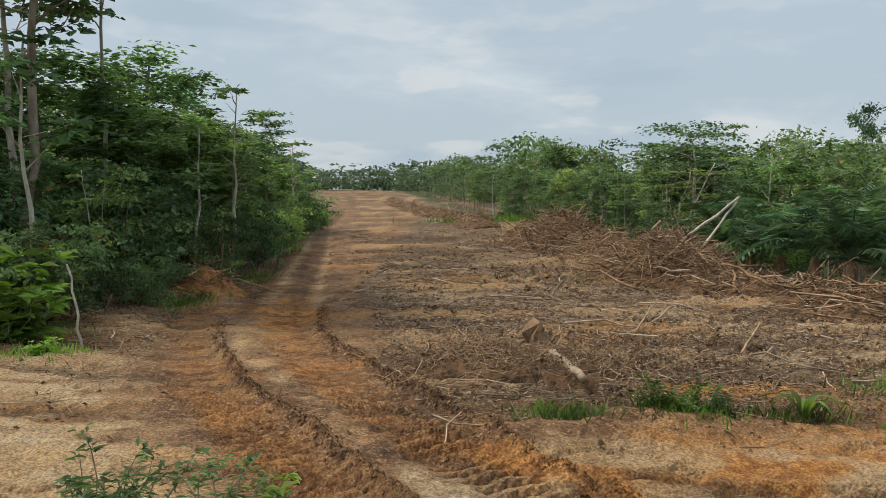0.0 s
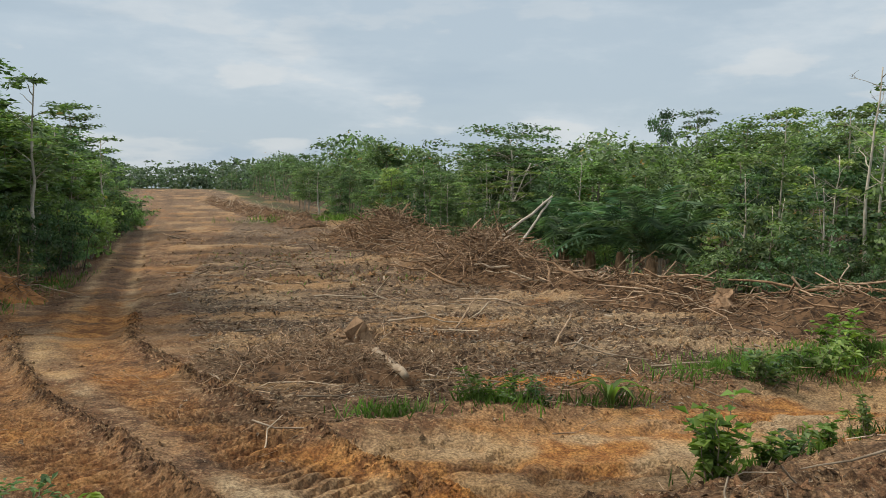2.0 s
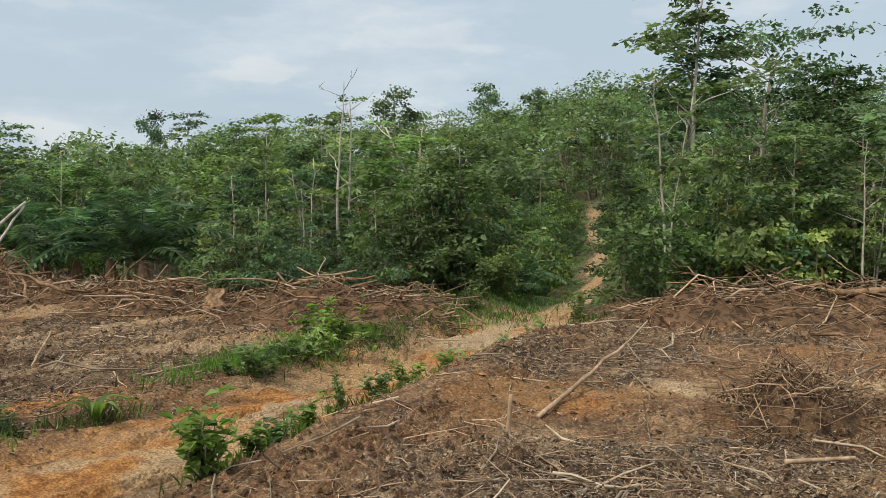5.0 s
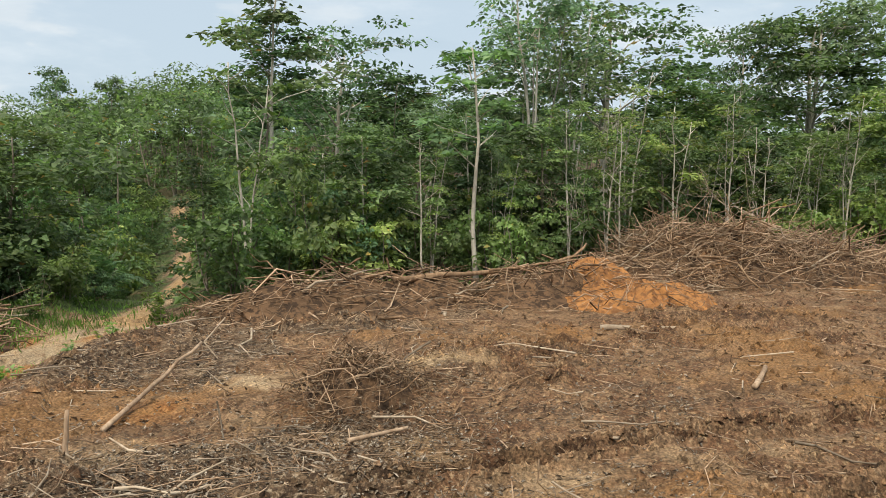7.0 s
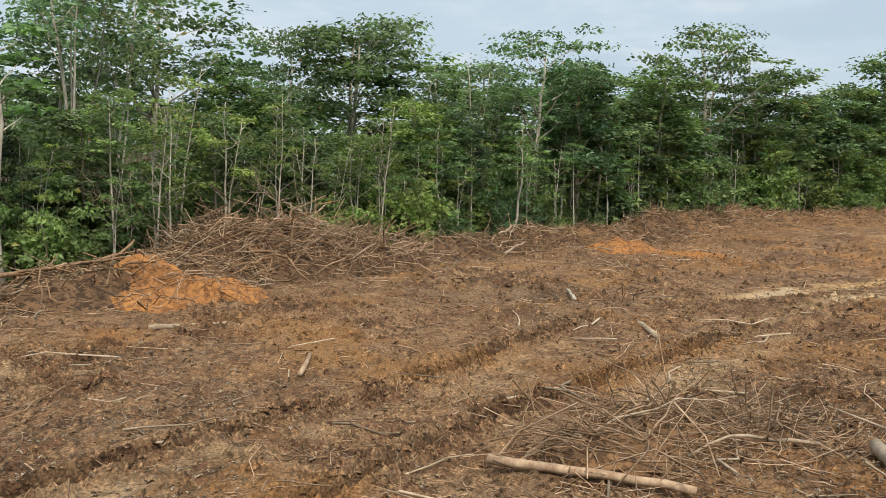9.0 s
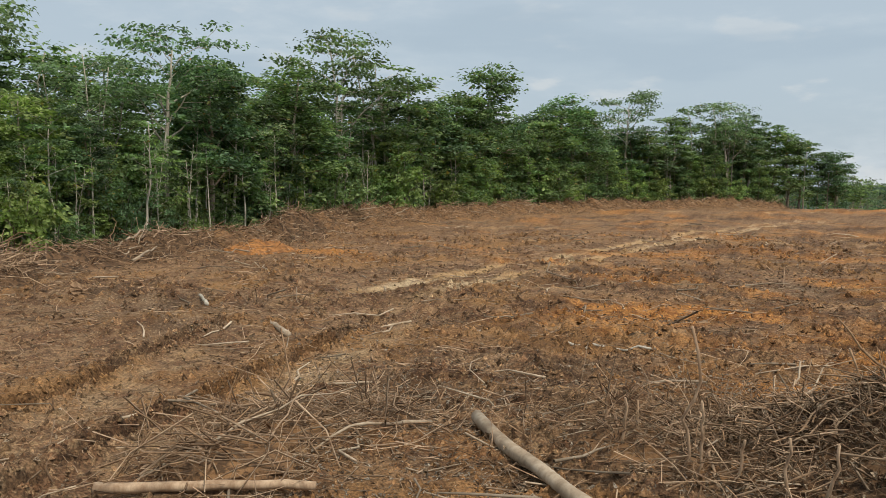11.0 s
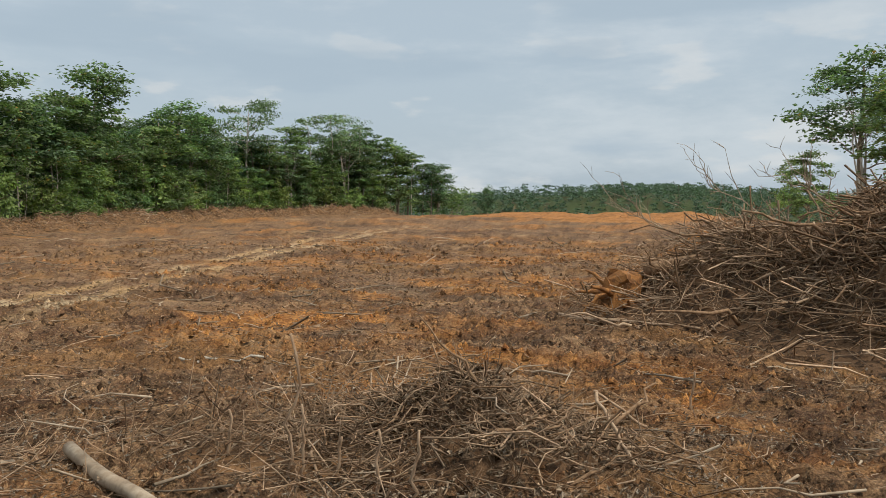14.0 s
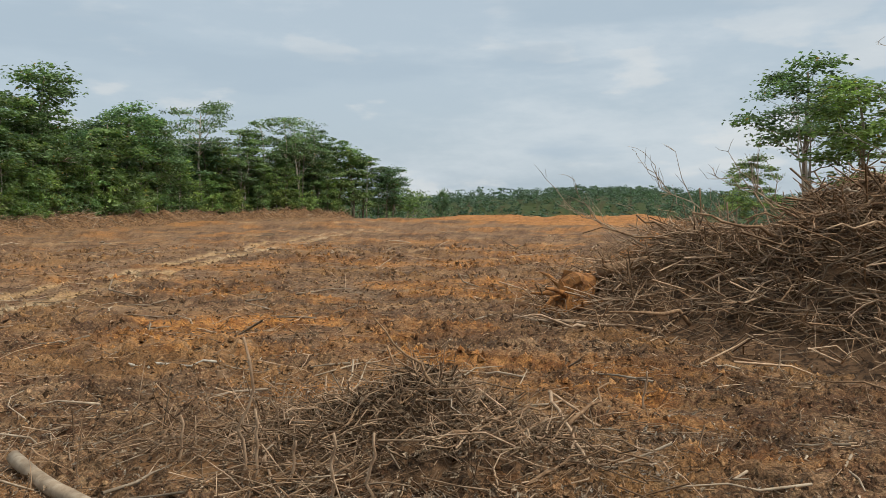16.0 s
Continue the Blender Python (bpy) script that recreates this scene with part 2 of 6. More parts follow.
class Geo:
    """Gathers vertices and faces of one mesh."""

    def __init__(self):
        self.v, self.q, self.t, self.n = [], [], [], 0

    def put(self, v, quads=None, tris=None):
        v = np.asarray(v, float).reshape(-1, 3)
        self.v.append(v)
        if quads is not None and len(quads):
            self.q.append(np.asarray(quads, int).reshape(-1, 4) + self.n)
        if tris is not None and len(tris):
            self.t.append(np.asarray(tris, int).reshape(-1, 3) + self.n)
        self.n += len(v)

    def mesh(self, name, smooth_faces=True):
        me = bpy.data.meshes.new(name)
        v = np.concatenate(self.v)
        q = np.concatenate(self.q) if self.q else np.zeros((0, 4), int)
        t = np.concatenate(self.t) if self.t else np.zeros((0, 3), int)
        me.vertices.add(len(v))
        me.vertices.foreach_set("co", v.ravel())
        me.loops.add(q.size + t.size)
        me.loops.foreach_set("vertex_index", np.concatenate([q.ravel(), t.ravel()]))
        me.polygons.add(len(q) + len(t))
        me.polygons.foreach_set("loop_start", np.concatenate([np.arange(len(q)) * 4, q.size + np.arange(len(t)) * 3]))
        me.polygons.foreach_set("use_smooth", np.full(len(q) + len(t), smooth_faces))
        me.update(calc_edges=True)
        me.validate()
        return me


def part(name, geo, mat, parent, label="", smooth_faces=True, kind=""):
    me = geo.mesh(name, smooth_faces) if isinstance(geo, Geo) else geo
    me.materials.clear()
    me.materials.append(mat)
    ob = new(name, me)
    ob.parent = parent
    return tagged(ob, label, kind=kind)


def thing(name, at, label, category, group="", kind=""):
    ob = new(name)
    ob.location = at
    return tagged(ob, label, category, group, kind)


def rods(P, r0, r1, sides=4):
    """Many bent rods at once: P is (count, rings, 3); radii r0 at the start, r1 at the end."""
    P = np.asarray(P, float)
    c, k, _ = P.shape
    T = np.gradient(P, axis=1)
    T /= np.linalg.norm(T, axis=2, keepdims=True) + 1e-9
    ref = np.where(np.abs(T[:, :1, 2:]) > 0.8, np.array([1.0, 0, 0]), np.array([0, 0, 1.0]))
    U = np.cross(T, np.broadcast_to(ref, T.shape))
    U /= np.linalg.norm(U, axis=2, keepdims=True) + 1e-9
    W = np.cross(T, U)
    r0, r1 = np.broadcast_to(r0, (c,)), np.broadcast_to(r1, (c,))
    R = r0[:, None] + (r1 - r0)[:, None] * np.linspace(0, 1, k)[None]
    ang = np.arange(sides) * 2 * np.pi / sides
    V = P[:, :, None] + R[:, :, None, None] * (np.cos(ang)[None, None, :, None] * U[:, :, None] + np.sin(ang)[None, None, :, None] * W[:, :, None])
    i, j, s = np.meshgrid(np.arange(c), np.arange(k - 1), np.arange(sides), indexing="ij")
    b = (i * k + j) * sides
    s2 = (s + 1) % sides
    Q = np.stack([b + s, b + s2, b + sides + s2, b + sides + s], -1).reshape(-1, 4)
    return V.reshape(-1, 3), Q


def tube(geo, pts, radii, sides=7, caps=True):
    """One tapering tube through the points."""
    P = np.asarray(pts, float)
    k = len(P)
    T = np.gradient(P, axis=0)
    T /= np.linalg.norm(T, axis=1, keepdims=True) + 1e-9
    ref = np.array([1.0, 0, 0]) if abs(T[:, 2]).mean() > 0.7 else np.array([0, 0, 1.0])
    U = np.cross(T, ref)
    U /= np.linalg.norm(U, axis=1, keepdims=True) + 1e-9
    W = np.cross(T, U)
    ang = np.arange(sides) * 2 * np.pi / sides
    R = np.asarray(radii, float)[:, None, None]
    V = P[:, None] + R * (np.cos(ang)[None, :, None] * U[:, None] + np.sin(ang)[None, :, None] * W[:, None])
    j, s = np.meshgrid(np.arange(k - 1), np.arange(sides), indexing="ij")
    s2 = (s + 1) % sides
    Q = np.stack([j * sides + s, j * sides + s2, (j + 1) * sides + s2, (j + 1) * sides + s], -1).reshape(-1, 4)
    V = V.reshape(-1, 3)
    tris = []
    if caps:
        V = np.concatenate([V, P[:1] - T[:1] * 0.004, P[-1:] + T[-1:] * 0.004])
        a, b = len(V) - 2, len(V) - 1
        for q in range(sides):
            tris += [(a, (q + 1) % sides, q), (b, (k - 1) * sides + q, (k - 1) * sides + (q + 1) % sides)]
    geo.put(V, Q, tris)


def leaves(geo, C, D, N, L, W, fold=0.25):
    """Many leaves: base C, direction D, face N, length L and width W; folded along the midrib, or plain where fold is negative."""
    D = D / (np.linalg.norm(D, axis=1, keepdims=True) + 1e-9)
    S = np.cross(D, N)
    S /= np.linalg.norm(S, axis=1, keepdims=True) + 1e-9
    up = np.cross(S, D)
    L, W = np.broadcast_to(L, (len(C),))[:, None], np.broadcast_to(W, (len(C),))[:, None]
    mid = C + D * L * 0.45
    tip = C + D * L - up * L * 0.15
    a, b = mid + S * W * 0.5 + up * W * fold, mid - S * W * 0.5 + up * W * fold
    if fold < 0:
        geo.put(np.stack([C - S * W * 0.28, C + D * L * 0.35 + S * W * 0.62, tip], 1), tris=np.arange(len(C) * 3))
        return
    V = np.stack([C, a, tip, b], 1).reshape(-1, 3)
    k = np.arange(len(C))[:, None] * 4
    geo.put(V, tris=np.concatenate([k + [0, 1, 2], k + [0, 2, 3]]))


def unit(rng, count, flat=1.0):
    v = rng.normal(size=(count, 3)) * [1, 1, flat]
    return v / np.linalg.norm(v, axis=1, keepdims=True)


def dome_leaves(geo, rng, centres, radii, flat, per, size, whole=False):
    """Foliage pads: leaves laid over the upper shell of flattened domes, drooping at the rim."""
    k = np.repeat(np.arange(len(centres)), per)
    R = np.broadcast_to(np.asarray(radii, float), (len(centres),))[k][:, None]
    v = unit(rng, len(k))
    v[:, 2] = np.abs(v[:, 2]) - 0.5 * (rng.random(len(k)) < 0.30) * rng.random(len(k))
    lump = 1.0 + 0.28 * np.sin(5.0 * np.arctan2(v[:, 1], v[:, 0]) + k * 1.7)[:, None]
    C = np.asarray(centres, float)[k] + v * lump * np.sqrt(rng.uniform(0.18, 1.15, (len(k), 1))) * R * [1, 1, flat]
    N = v + [0, 0, 0.30] + rng.normal(size=v.shape) * 0.55
    D = v * [1, 1, 0] + rng.normal(size=v.shape) * [0.8, 0.8, 0.3] + [0, 0, -0.22]
    L = size * rng.uniform(0.55, 1.35, len(k))
    leaves(geo, C, D, N, L, L * rng.uniform(0.42, 0.72, len(k)), 0.12 if whole else -1)


# ---- plan of the place ----
EDGE_NORTH = [(-55, 380), (-35, 240), (-10.8, 68), (-7.2, 42), (-5.9, 26), (-6.0, 18), (-6.8, 14), (-8.0, 10)]
EDGE_WEST = [(-14, -6), (-12, -14), (-5, -28), (-1.5, -55), (3, -90), (5, -110)]
WINDROW_EAST = [(11.3, 10.9), (10.0, 11.4), (8.6, 12.6), (7.4, 15.2), (6.2, 18.6), (5.7, 24.0), (5.0, 31.0), (3.8, 41.0)]
WINDROW_SOUTH = [(12.2, 7.2), (13.6, 6.2), (15.0, 4.6), (16.0, 2.4), (17.6, 0.6), (20.6, -1.8), (22.6, -5.4), (25.0, -9.0), (28.0, -13.0), (32.5, -19.0), (40.0, -29.0), (46.0, -45.0), (52.0, -68.0), (50.0, -98.0)]
CLEARING = EDGE_NORTH + EDGE_WEST + [(40, -118)] + [(x + 0.6, y) for x, y in WINDROW_SOUTH[::-1]] + [(x + 0.5, y) for x, y in WINDROW_EAST] + [(2.5, 58), (-1.5, 88), (-14, 240), (-30, 380)]
PATH = [(-3.0, 5.6), (1.2, 6.75), (3.2, 7.15), (5.3, 7.75), (7.4, 8.3), (9.6, 8.7), (12.2, 9.3), (14.6, 10.4), (17.4, 11.5), (20.3, 13.5), (22.6, 14.3), (25.4, 16.6), (29.4, 18.6), (33.7, 21.9), (42.0, 27.2)]
BERM_LEFT = [(-4.3, 16.0), (-3.4, 12.4), (-2.4, 9.8), (-1.3, 8.0), (-0.6, 6.6), (0.3, 5.2)]
BERM_RIGHT = [(-2.5, 17.5), (-2.0, 13.2), (-0.6, 9.8), (0.6, 7.6), (1.7, 6.4), (2.8, 5.3)]
ROAD = [(-1.0, 4.0), (-1.8, 8.0), (-2.6, 12.0), (-3.6, 18.0), (-5.1, 30.0), (-7.8, 51.0), (-10.5, 84.0), (-20.0, 140.0), (-44.0, 320.0)]
RUTS = [[(5.6, 2.9), (6.3, 1.65), (7.45, 0.25), (8.5, -1.4), (9.85, -3.0), (11.97, -5.1), (12.85, -6.3)], [(5.5, -0.1), (6.1, -0.75), (7.1, -1.87), (8.54, -3.84), (9.92, -6.0), (11.0, -7.7), (12.0, -8.6)]]
TYRES = [[(12.4, -6.2), (14.2, -8.9), (15.8, -13.2), (17.9, -20.1), (22.1, -34.6), (26.0, -50.0), (33.0, -86.0)], [(11.2, -7.6), (12.2, -9.0), (14.0, -12.3), (15.6, -17.2), (17.0, -21.0), (20.3, -32.0), (24.3, -48.0), (31.0, -86.0)]]


def clear_dist(x, y):
    """Metres outside the clearing's edge (negative inside)."""
    d = line_dist(x, y, CLEARING + CLEARING[:1])[0]
    inside = np.zeros(np.shape(x), bool)
    for (ax, ay), (bx, by) in zip(CLEARING, CLEARING[1:] + CLEARING[:1]):
        if ay != by:
            inside ^= ((ay > y) != (by > y)) & (x < (bx - ax) * (y - ay) / (by - ay) + ax)
    return np.where(inside, -d, d)


def land(x, y, out=None):
    """The lie of the land, without small relief."""
    x, y = np.asarray(x, float), np.asarray(y, float)
    out = clear_dist(x, y) if out is None else out
    r, az = np.hypot(x, y), bearing(x, y)
    valley = smooth(az, 2, 16) * (1 - smooth(az, 48, 60))
    z = -2.6 * valley * smooth(out, 0.8, 14)
    z = z + 9.0 * smooth(r, 26, 115) * smooth(az, 14, 46) * (1 - smooth(az, 70, 110))
    z = z - 1.6 * smooth(az, 0, 8) * smooth(r, 60, 110) * (1 - smooth(az, 40, 60))
    z = z - 0.5 * smooth(az, 58, 66) * (1 - smooth(az, 120, 150)) * smooth(out, 1, 8) * (1 - smooth(r, 40, 70))
    z = z + 0.5 * smooth(out, 0, 3) * (1 - smooth(az, -8, 0)) * smooth(y, 2, 8)
    z = z + 1.6 * smooth(y, 95, 320) * (1 - smooth(az, -3, 6))
    south = smooth(-y, 84, 240) * smooth(az, 120, 150)
    z = z - 26.0 * south + 30.0 * smooth(r, 380, 900) * south * (0.15 + 1.15 * fbm(x / 170.0, y / 170.0, 9.0, 3))
    z = z + 13.0 * np.exp(-((az - 172.0) / 7.5) ** 2) * smooth(r, 430, 800) * south + 4.0 * south * smooth(r, 430, 800)
    z = z + 0.5 * (fbm(x / 9.0, y / 9.0, 3.0, 3) - 0.45) * smooth(r, 14, 40)
    pd = line_dist(x, y, PATH)
    z = z - 0.24 * np.exp(-(pd[0] / 1.15) ** 4) * smooth(x, -1.0, 2.5)
    z = z + 0.16 * np.exp(-((pd[0] - 1.55) / 0.6) ** 2) * (pd[2] > 0) * smooth(x, 2.2, 4.5) * (1 - smooth(x, 9, 12))
    return z


def rough_soil(x, y):
    """Where the blade has left the soil in clods: 0 to 1."""
    lines = np.minimum(line_dist(x, y, RUTS[0])[0], line_dist(x, y, RUTS[1])[0])
    az = bearing(x, y)
    m = smooth(fbm(x / 2.6, y / 1.7, 91.0, 4), 0.46, 0.58) * smooth(az, 10, 60) + smooth(fbm(x / 2.2, y / 0.9, 93.0, 3), 0.50, 0.60) * (1 - smooth(az, 10, 40)) * (x > -0.8) * smooth(y, 8.8, 10.0)
    m = np.clip(m + 0.6 * smooth(az, 138, 155) * smooth(fbm(x / 1.6, y / 1.1, 95.0, 3), 0.40, 0.52), 0, 1)
    return m * smooth(lines, 0.3, 1.1) * smooth(line_dist(x, y, PATH)[0], 0.7, 1.4) * smooth(line_dist(x, y, ROAD)[0], 1.2, 2.2)


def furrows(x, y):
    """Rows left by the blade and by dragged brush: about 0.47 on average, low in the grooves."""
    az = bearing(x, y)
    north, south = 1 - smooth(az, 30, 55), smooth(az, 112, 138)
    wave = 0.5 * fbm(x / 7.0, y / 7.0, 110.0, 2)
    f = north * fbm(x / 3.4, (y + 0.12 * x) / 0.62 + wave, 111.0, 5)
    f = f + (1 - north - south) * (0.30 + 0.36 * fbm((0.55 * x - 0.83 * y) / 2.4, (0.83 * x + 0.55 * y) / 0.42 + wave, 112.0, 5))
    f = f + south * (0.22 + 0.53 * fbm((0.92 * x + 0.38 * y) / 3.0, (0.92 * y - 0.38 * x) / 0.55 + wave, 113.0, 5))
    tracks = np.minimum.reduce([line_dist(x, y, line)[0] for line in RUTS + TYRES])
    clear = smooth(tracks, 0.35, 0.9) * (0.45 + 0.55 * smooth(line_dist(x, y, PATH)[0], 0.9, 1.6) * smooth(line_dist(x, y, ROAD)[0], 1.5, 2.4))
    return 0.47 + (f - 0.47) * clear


def relief(x, y):
    """Small relief: berms, tread marks, ruts, clods and scrapes."""
    z = 0.16 * (fbm(x / 1.7, y / 1.1, 21.0, 4) - 0.47) + 0.13 * (np.abs(fbm(x / 0.55, y / 0.40, 5.0, 3) - 0.44) ** 0.8 - 0.1) + 0.05 * vnoise(x / 0.13, y / 0.13, 6.0)
    z = z + 0.34 * (furrows(x, y) - 0.47)
    rough = rough_soil(x, y)
    ridge = np.abs(fbm(x / 0.34, y / 0.26, 33.0, 3) - 0.45) * 2
    z = z + rough * (0.26 * (0.5 - ridge) + 0.10 * (fbm(x / 0.9, y / 0.7, 35.0, 2) - 0.4))
    path = np.exp(-(line_dist(x, y, PATH)[0] / 1.0) ** 4)
    road = np.exp(-(line_dist(x, y, ROAD)[0] / 1.7) ** 4)
    z = z * (1 - 0.45 * np.maximum(path, road))
    z = z + (0.2 + 0.8 * rough) * (0.055 * (vnoise(x / 0.11, y / 0.11, 15.0) - 0.5) + 0.030 * (vnoise(x / 0.05, y / 0.05, 16.0) - 0.5)) * (1 - 0.5 * path)
    z = z + path * (0.16 * (fbm(x / 2.4, y / 0.8, 31.0, 3) - 0.45) - 0.10 * np.exp(-(np.abs(fbm(x / 1.6, y / 0.5, 32.0, 3) - 0.47) / 0.03) ** 2))
    for line, off, wide in ((BERM_LEFT, 0.52, 0.36), (BERM_RIGHT, 0.58, 0.40)):
        d, s, side = line_dist(x, y, line)
        lump = 0.5 + fbm(x / 0.22, y / 0.22, 7.0, 3)
        ends = smooth(s, 0, 2.0)
        z = z + 0.12 * lump * np.exp(-(d / 0.07) ** 2) * ends * smooth(fbm(x / 0.9, y / 0.9, 24.0, 2) + 0.03 * s, 0.38, 0.62)
        band = np.exp(-((d * side - off) / wide) ** 6) * ends
        z = z - 0.05 * band + 0.042 * band * np.tanh(2.5 * np.sin(s * 2 * np.pi / 0.18 + 1.0 * fbm(x / 0.6, y / 0.6, 2.0, 2))) * (0.45 + fbm(x / 0.8, y / 0.8, 4.0, 2)) * (1 - smooth(y, 8.5, 11.0))
    for line in RUTS:
        d, s, side = line_dist(x, y, line)
        z = z - 0.17 * np.exp(-(d / 0.10) ** 2) + 0.15 * (0.3 + fbm(x / 0.3, y / 0.3, 8.0, 2)) * np.exp(-((d - 0.17) / 0.06) ** 2)
    for line in TYRES:
        d = line_dist(x, y, line)[0]
        z = z - 0.05 * np.exp(-(d / 0.30) ** 4)
    for k in range(2):
        d, s, side = line_dist(x, y, ROAD)
        z = z - 0.06 * np.exp(-((d * side - (-0.75 + 1.5 * k)) / 0.28) ** 4) * smooth(y, 12, 20)
    return z


def ground_z(x, y):
    return land(x, y) + relief(np.asarray(x, float), np.asarray(y, float)) * 0.7


def gz(x, y):
    return float(ground_z(np.array([float(x)]), np.array([float(y)]))[0])


def blob(x, y, cx, cy, rx, ry):
    return np.exp(-(((x - cx) / rx) ** 2 + ((y - cy) / ry) ** 2))


def zones(x, y, out):
    """Shares of tan clay, orange clay, litter and green."""
    r, az = np.hypot(x, y), bearing(x, y)
    north = 1 - smooth(az, 28, 48)
    to_berm = line_dist(x, y, BERM_LEFT)
    near_left = smooth(to_berm[0] * to_berm[2] + 0.9 * (fbm(x / 0.7, y / 0.4, 22.0, 3) - 0.45), 0.5, 2.0) * (1 - smooth(y, 9.0, 12.5)) * smooth(y, 2.0, 3.0) * north
    between = smooth(-to_berm[0] * to_berm[2], 0.1, 0.4) * smooth(line_dist(x, y, BERM_RIGHT)[0] * line_dist(x, y, BERM_RIGHT)[2], 0.9, 1.3) * (1 - smooth(y, 12, 16)) * smooth(y, 2.0, 3.0) * north
    road = np.exp(-(line_dist(x, y, ROAD)[0] / 1.5) ** 4) * smooth(y, 3, 8)
    path = np.exp(-(line_dist(x, y, PATH)[0] / (1.25 - 0.87 * smooth(x, 11.5, 15))) ** 4) * smooth(x, -1, 1)
    tan = (0.20 + 0.62 * smooth(fbm(x / 1.2, y / 0.30, 19.0, 4), 0.42, 0.52)) * near_left + 0.55 * between * smooth(fbm(x / 0.8, y / 0.5, 20.0, 3), 0.40, 0.52) + 0.15 * road * (1 - smooth(y, 35, 55)) + 0.66 * path
    tan = tan + 0.35 * np.exp(-((x + 2.9) / 0.6) ** 2) * smooth(y, 10, 12) * (1 - smooth(y, 17, 21))
    for line in TYRES:
        d, s, side = line_dist(x, y, line)
        tan = tan + (0.45 + 0.35 * smooth(r, 12, 18)) * np.exp(-(d / 0.36) ** 4) * (1 - smooth(r, 50, 80)) * smooth(s, 0, 6)
    d, s, side = line_dist(x, y, ROAD)
    for off in (-1.0, -0.1, 0.85):
        tan = tan + 0.4 * np.exp(-((d * side - off) / 0.16) ** 2) * smooth(y, 14, 20) * (1 - smooth(y, 70, 100))
    streak = smooth(fbm(x / 2.2, y / 0.75, 13.0, 4), 0.50, 0.62) * north * (x > -1.5)
    tan = tan + 0.38 * streak * smooth(y, 8.6, 10) + 0.45 * blob(x, y, 8.6, 4.6, 0.5, 1.2) + 0.4 * blob(x, y, 9.9, 2.2, 0.5, 1.6) + 0.5 * blob(x, y, 6.2, 4.7, 0.6, 0.5) + 0.42 * blob(x, y, 9.4, 3.6, 1.2, 1.0) + 0.4 * blob(x, y, 6.9, 1.9, 0.9, 0.9) + 0.35 * blob(x, y, 7.0, 3.6, 0.8, 0.7)
    tan = tan + 0.14 * smooth(az, 100, 125) * smooth(fbm(x / 1.9, y / 1.0, 57.0, 4), 0.50, 0.60) * (1 - smooth(r, 30, 50))
    for line in RUTS:
        d, s, side = line_dist(x, y, line)
        tan = tan + 0.30 * np.exp(-((d * side - 0.62) / 0.42) ** 4) * smooth(s, 0, 2) * (1 - smooth(s, length(line) - 1.5, length(line)))
    orange = path * (1 - 0.75 * smooth(x, 10, 14)) * (0.10 + 0.72 * smooth(fbm(x / 1.5, y / 0.6, 17.0, 3), 0.36, 0.55)) + 0.20 * road
    orange = orange + 0.40 * smooth(fbm(x / 1.8, y / 0.7, 41.0, 3), 0.53, 0.66) * north * smooth(y, 9, 12)
    for line, off in ((BERM_LEFT, 0.52), (BERM_RIGHT, 0.58)):
        d, s, side = line_dist(x, y, line)
        orange = orange + 0.30 * np.exp(-((d * side - off) / 0.45) ** 4)
    for cx, cy, rx, ry, k in ((10.2, -12.7, 1.0, 1.0, 0.5), (8.7, -13.6, 1.3, 1.0, 0.6), (4.8, -8.9, 1.6, 0.6, 0.6), (6.0, -8.0, 1.2, 0.6, 0.4), (16.3, 0.4, 1.4, 1.2, 0.75), (24.5, -15.5, 2.2, 1.4, 0.7), (4.0, 9.6, 1.2, 0.35, 0.8),
                              (2.9, 9.4, 0.8, 0.3, 0.6), (7.2, 4.9, 0.7, 0.4, 0.6), (14.0, -78.0, 16.0, 7.0, 0.8), (12.6, 1.5, 0.6, 0.5, 0.5), (1.5, -11.0, 2.2, 0.7, 0.5), (3.0, 12.5, 1.5, 0.3, 0.5), (20.0, -4.0, 1.8, 0.8, 0.4), (4.4, -8.0, 1.0, 0.35, 0.6), (4.0, -10.6, 2.6, 0.5, 0.45), (7.4, -10.4, 1.6, 0.5, 0.5), (0.8, -8.7, 1.6, 0.5, 0.5), (2.3, -9.6, 1.4, 0.35, 0.45)):
        orange = orange + k * blob(x, y, cx, cy, rx, ry)
    orange = orange + 0.62 * smooth(az, 95, 150) * smooth(fbm(x / 3.0, y / 2.0, 51.0, 3), 0.42, 0.6)
    orange = orange * (1 - 0.85 * near_left) + 0.22 * near_left * blob(x, y, -2.0, 7.4, 0.7, 1.2)
    litter = 0.80 * north * (x > -2) * smooth(line_dist(x, y, ROAD)[0], 1.0, 2.4) * smooth(y, 8, 10)
    litter = litter + 0.45 * smooth(r, 32, 55) * north
    litter = litter + 0.95 * smooth(az, 36, 44) * (1 - smooth(az, 66, 84)) * smooth(fbm(x / 1.4, y / 1.4, 61.0, 3), 0.30, 0.5)
    litter = litter + 0.55 * smooth(out, -3.0, 0.0) + 0.25 * smooth(fbm(x / 2.5, y / 2.0, 71.0, 3), 0.45, 0.6)
    litter = litter + 0.5 * blob(x, y, -3.6, 11.5, 1.6, 2.4) + 0.6 * blob(x, y, 3.0, -7.4, 2.4, 2.0) + 0.5 * blob(x, y, 15.0, -6.0, 4.0, 2.0) + 0.5 * blob(x, y, 6.0, -19.0, 4, 2)
    green = 0.62 * smooth(out, 1.0, 4.0) * (1 - smooth(az, 60, 120)) * (1 - smooth(out, 6, 11) * (1 - np.exp(-((az - 56) / 5) ** 4)))
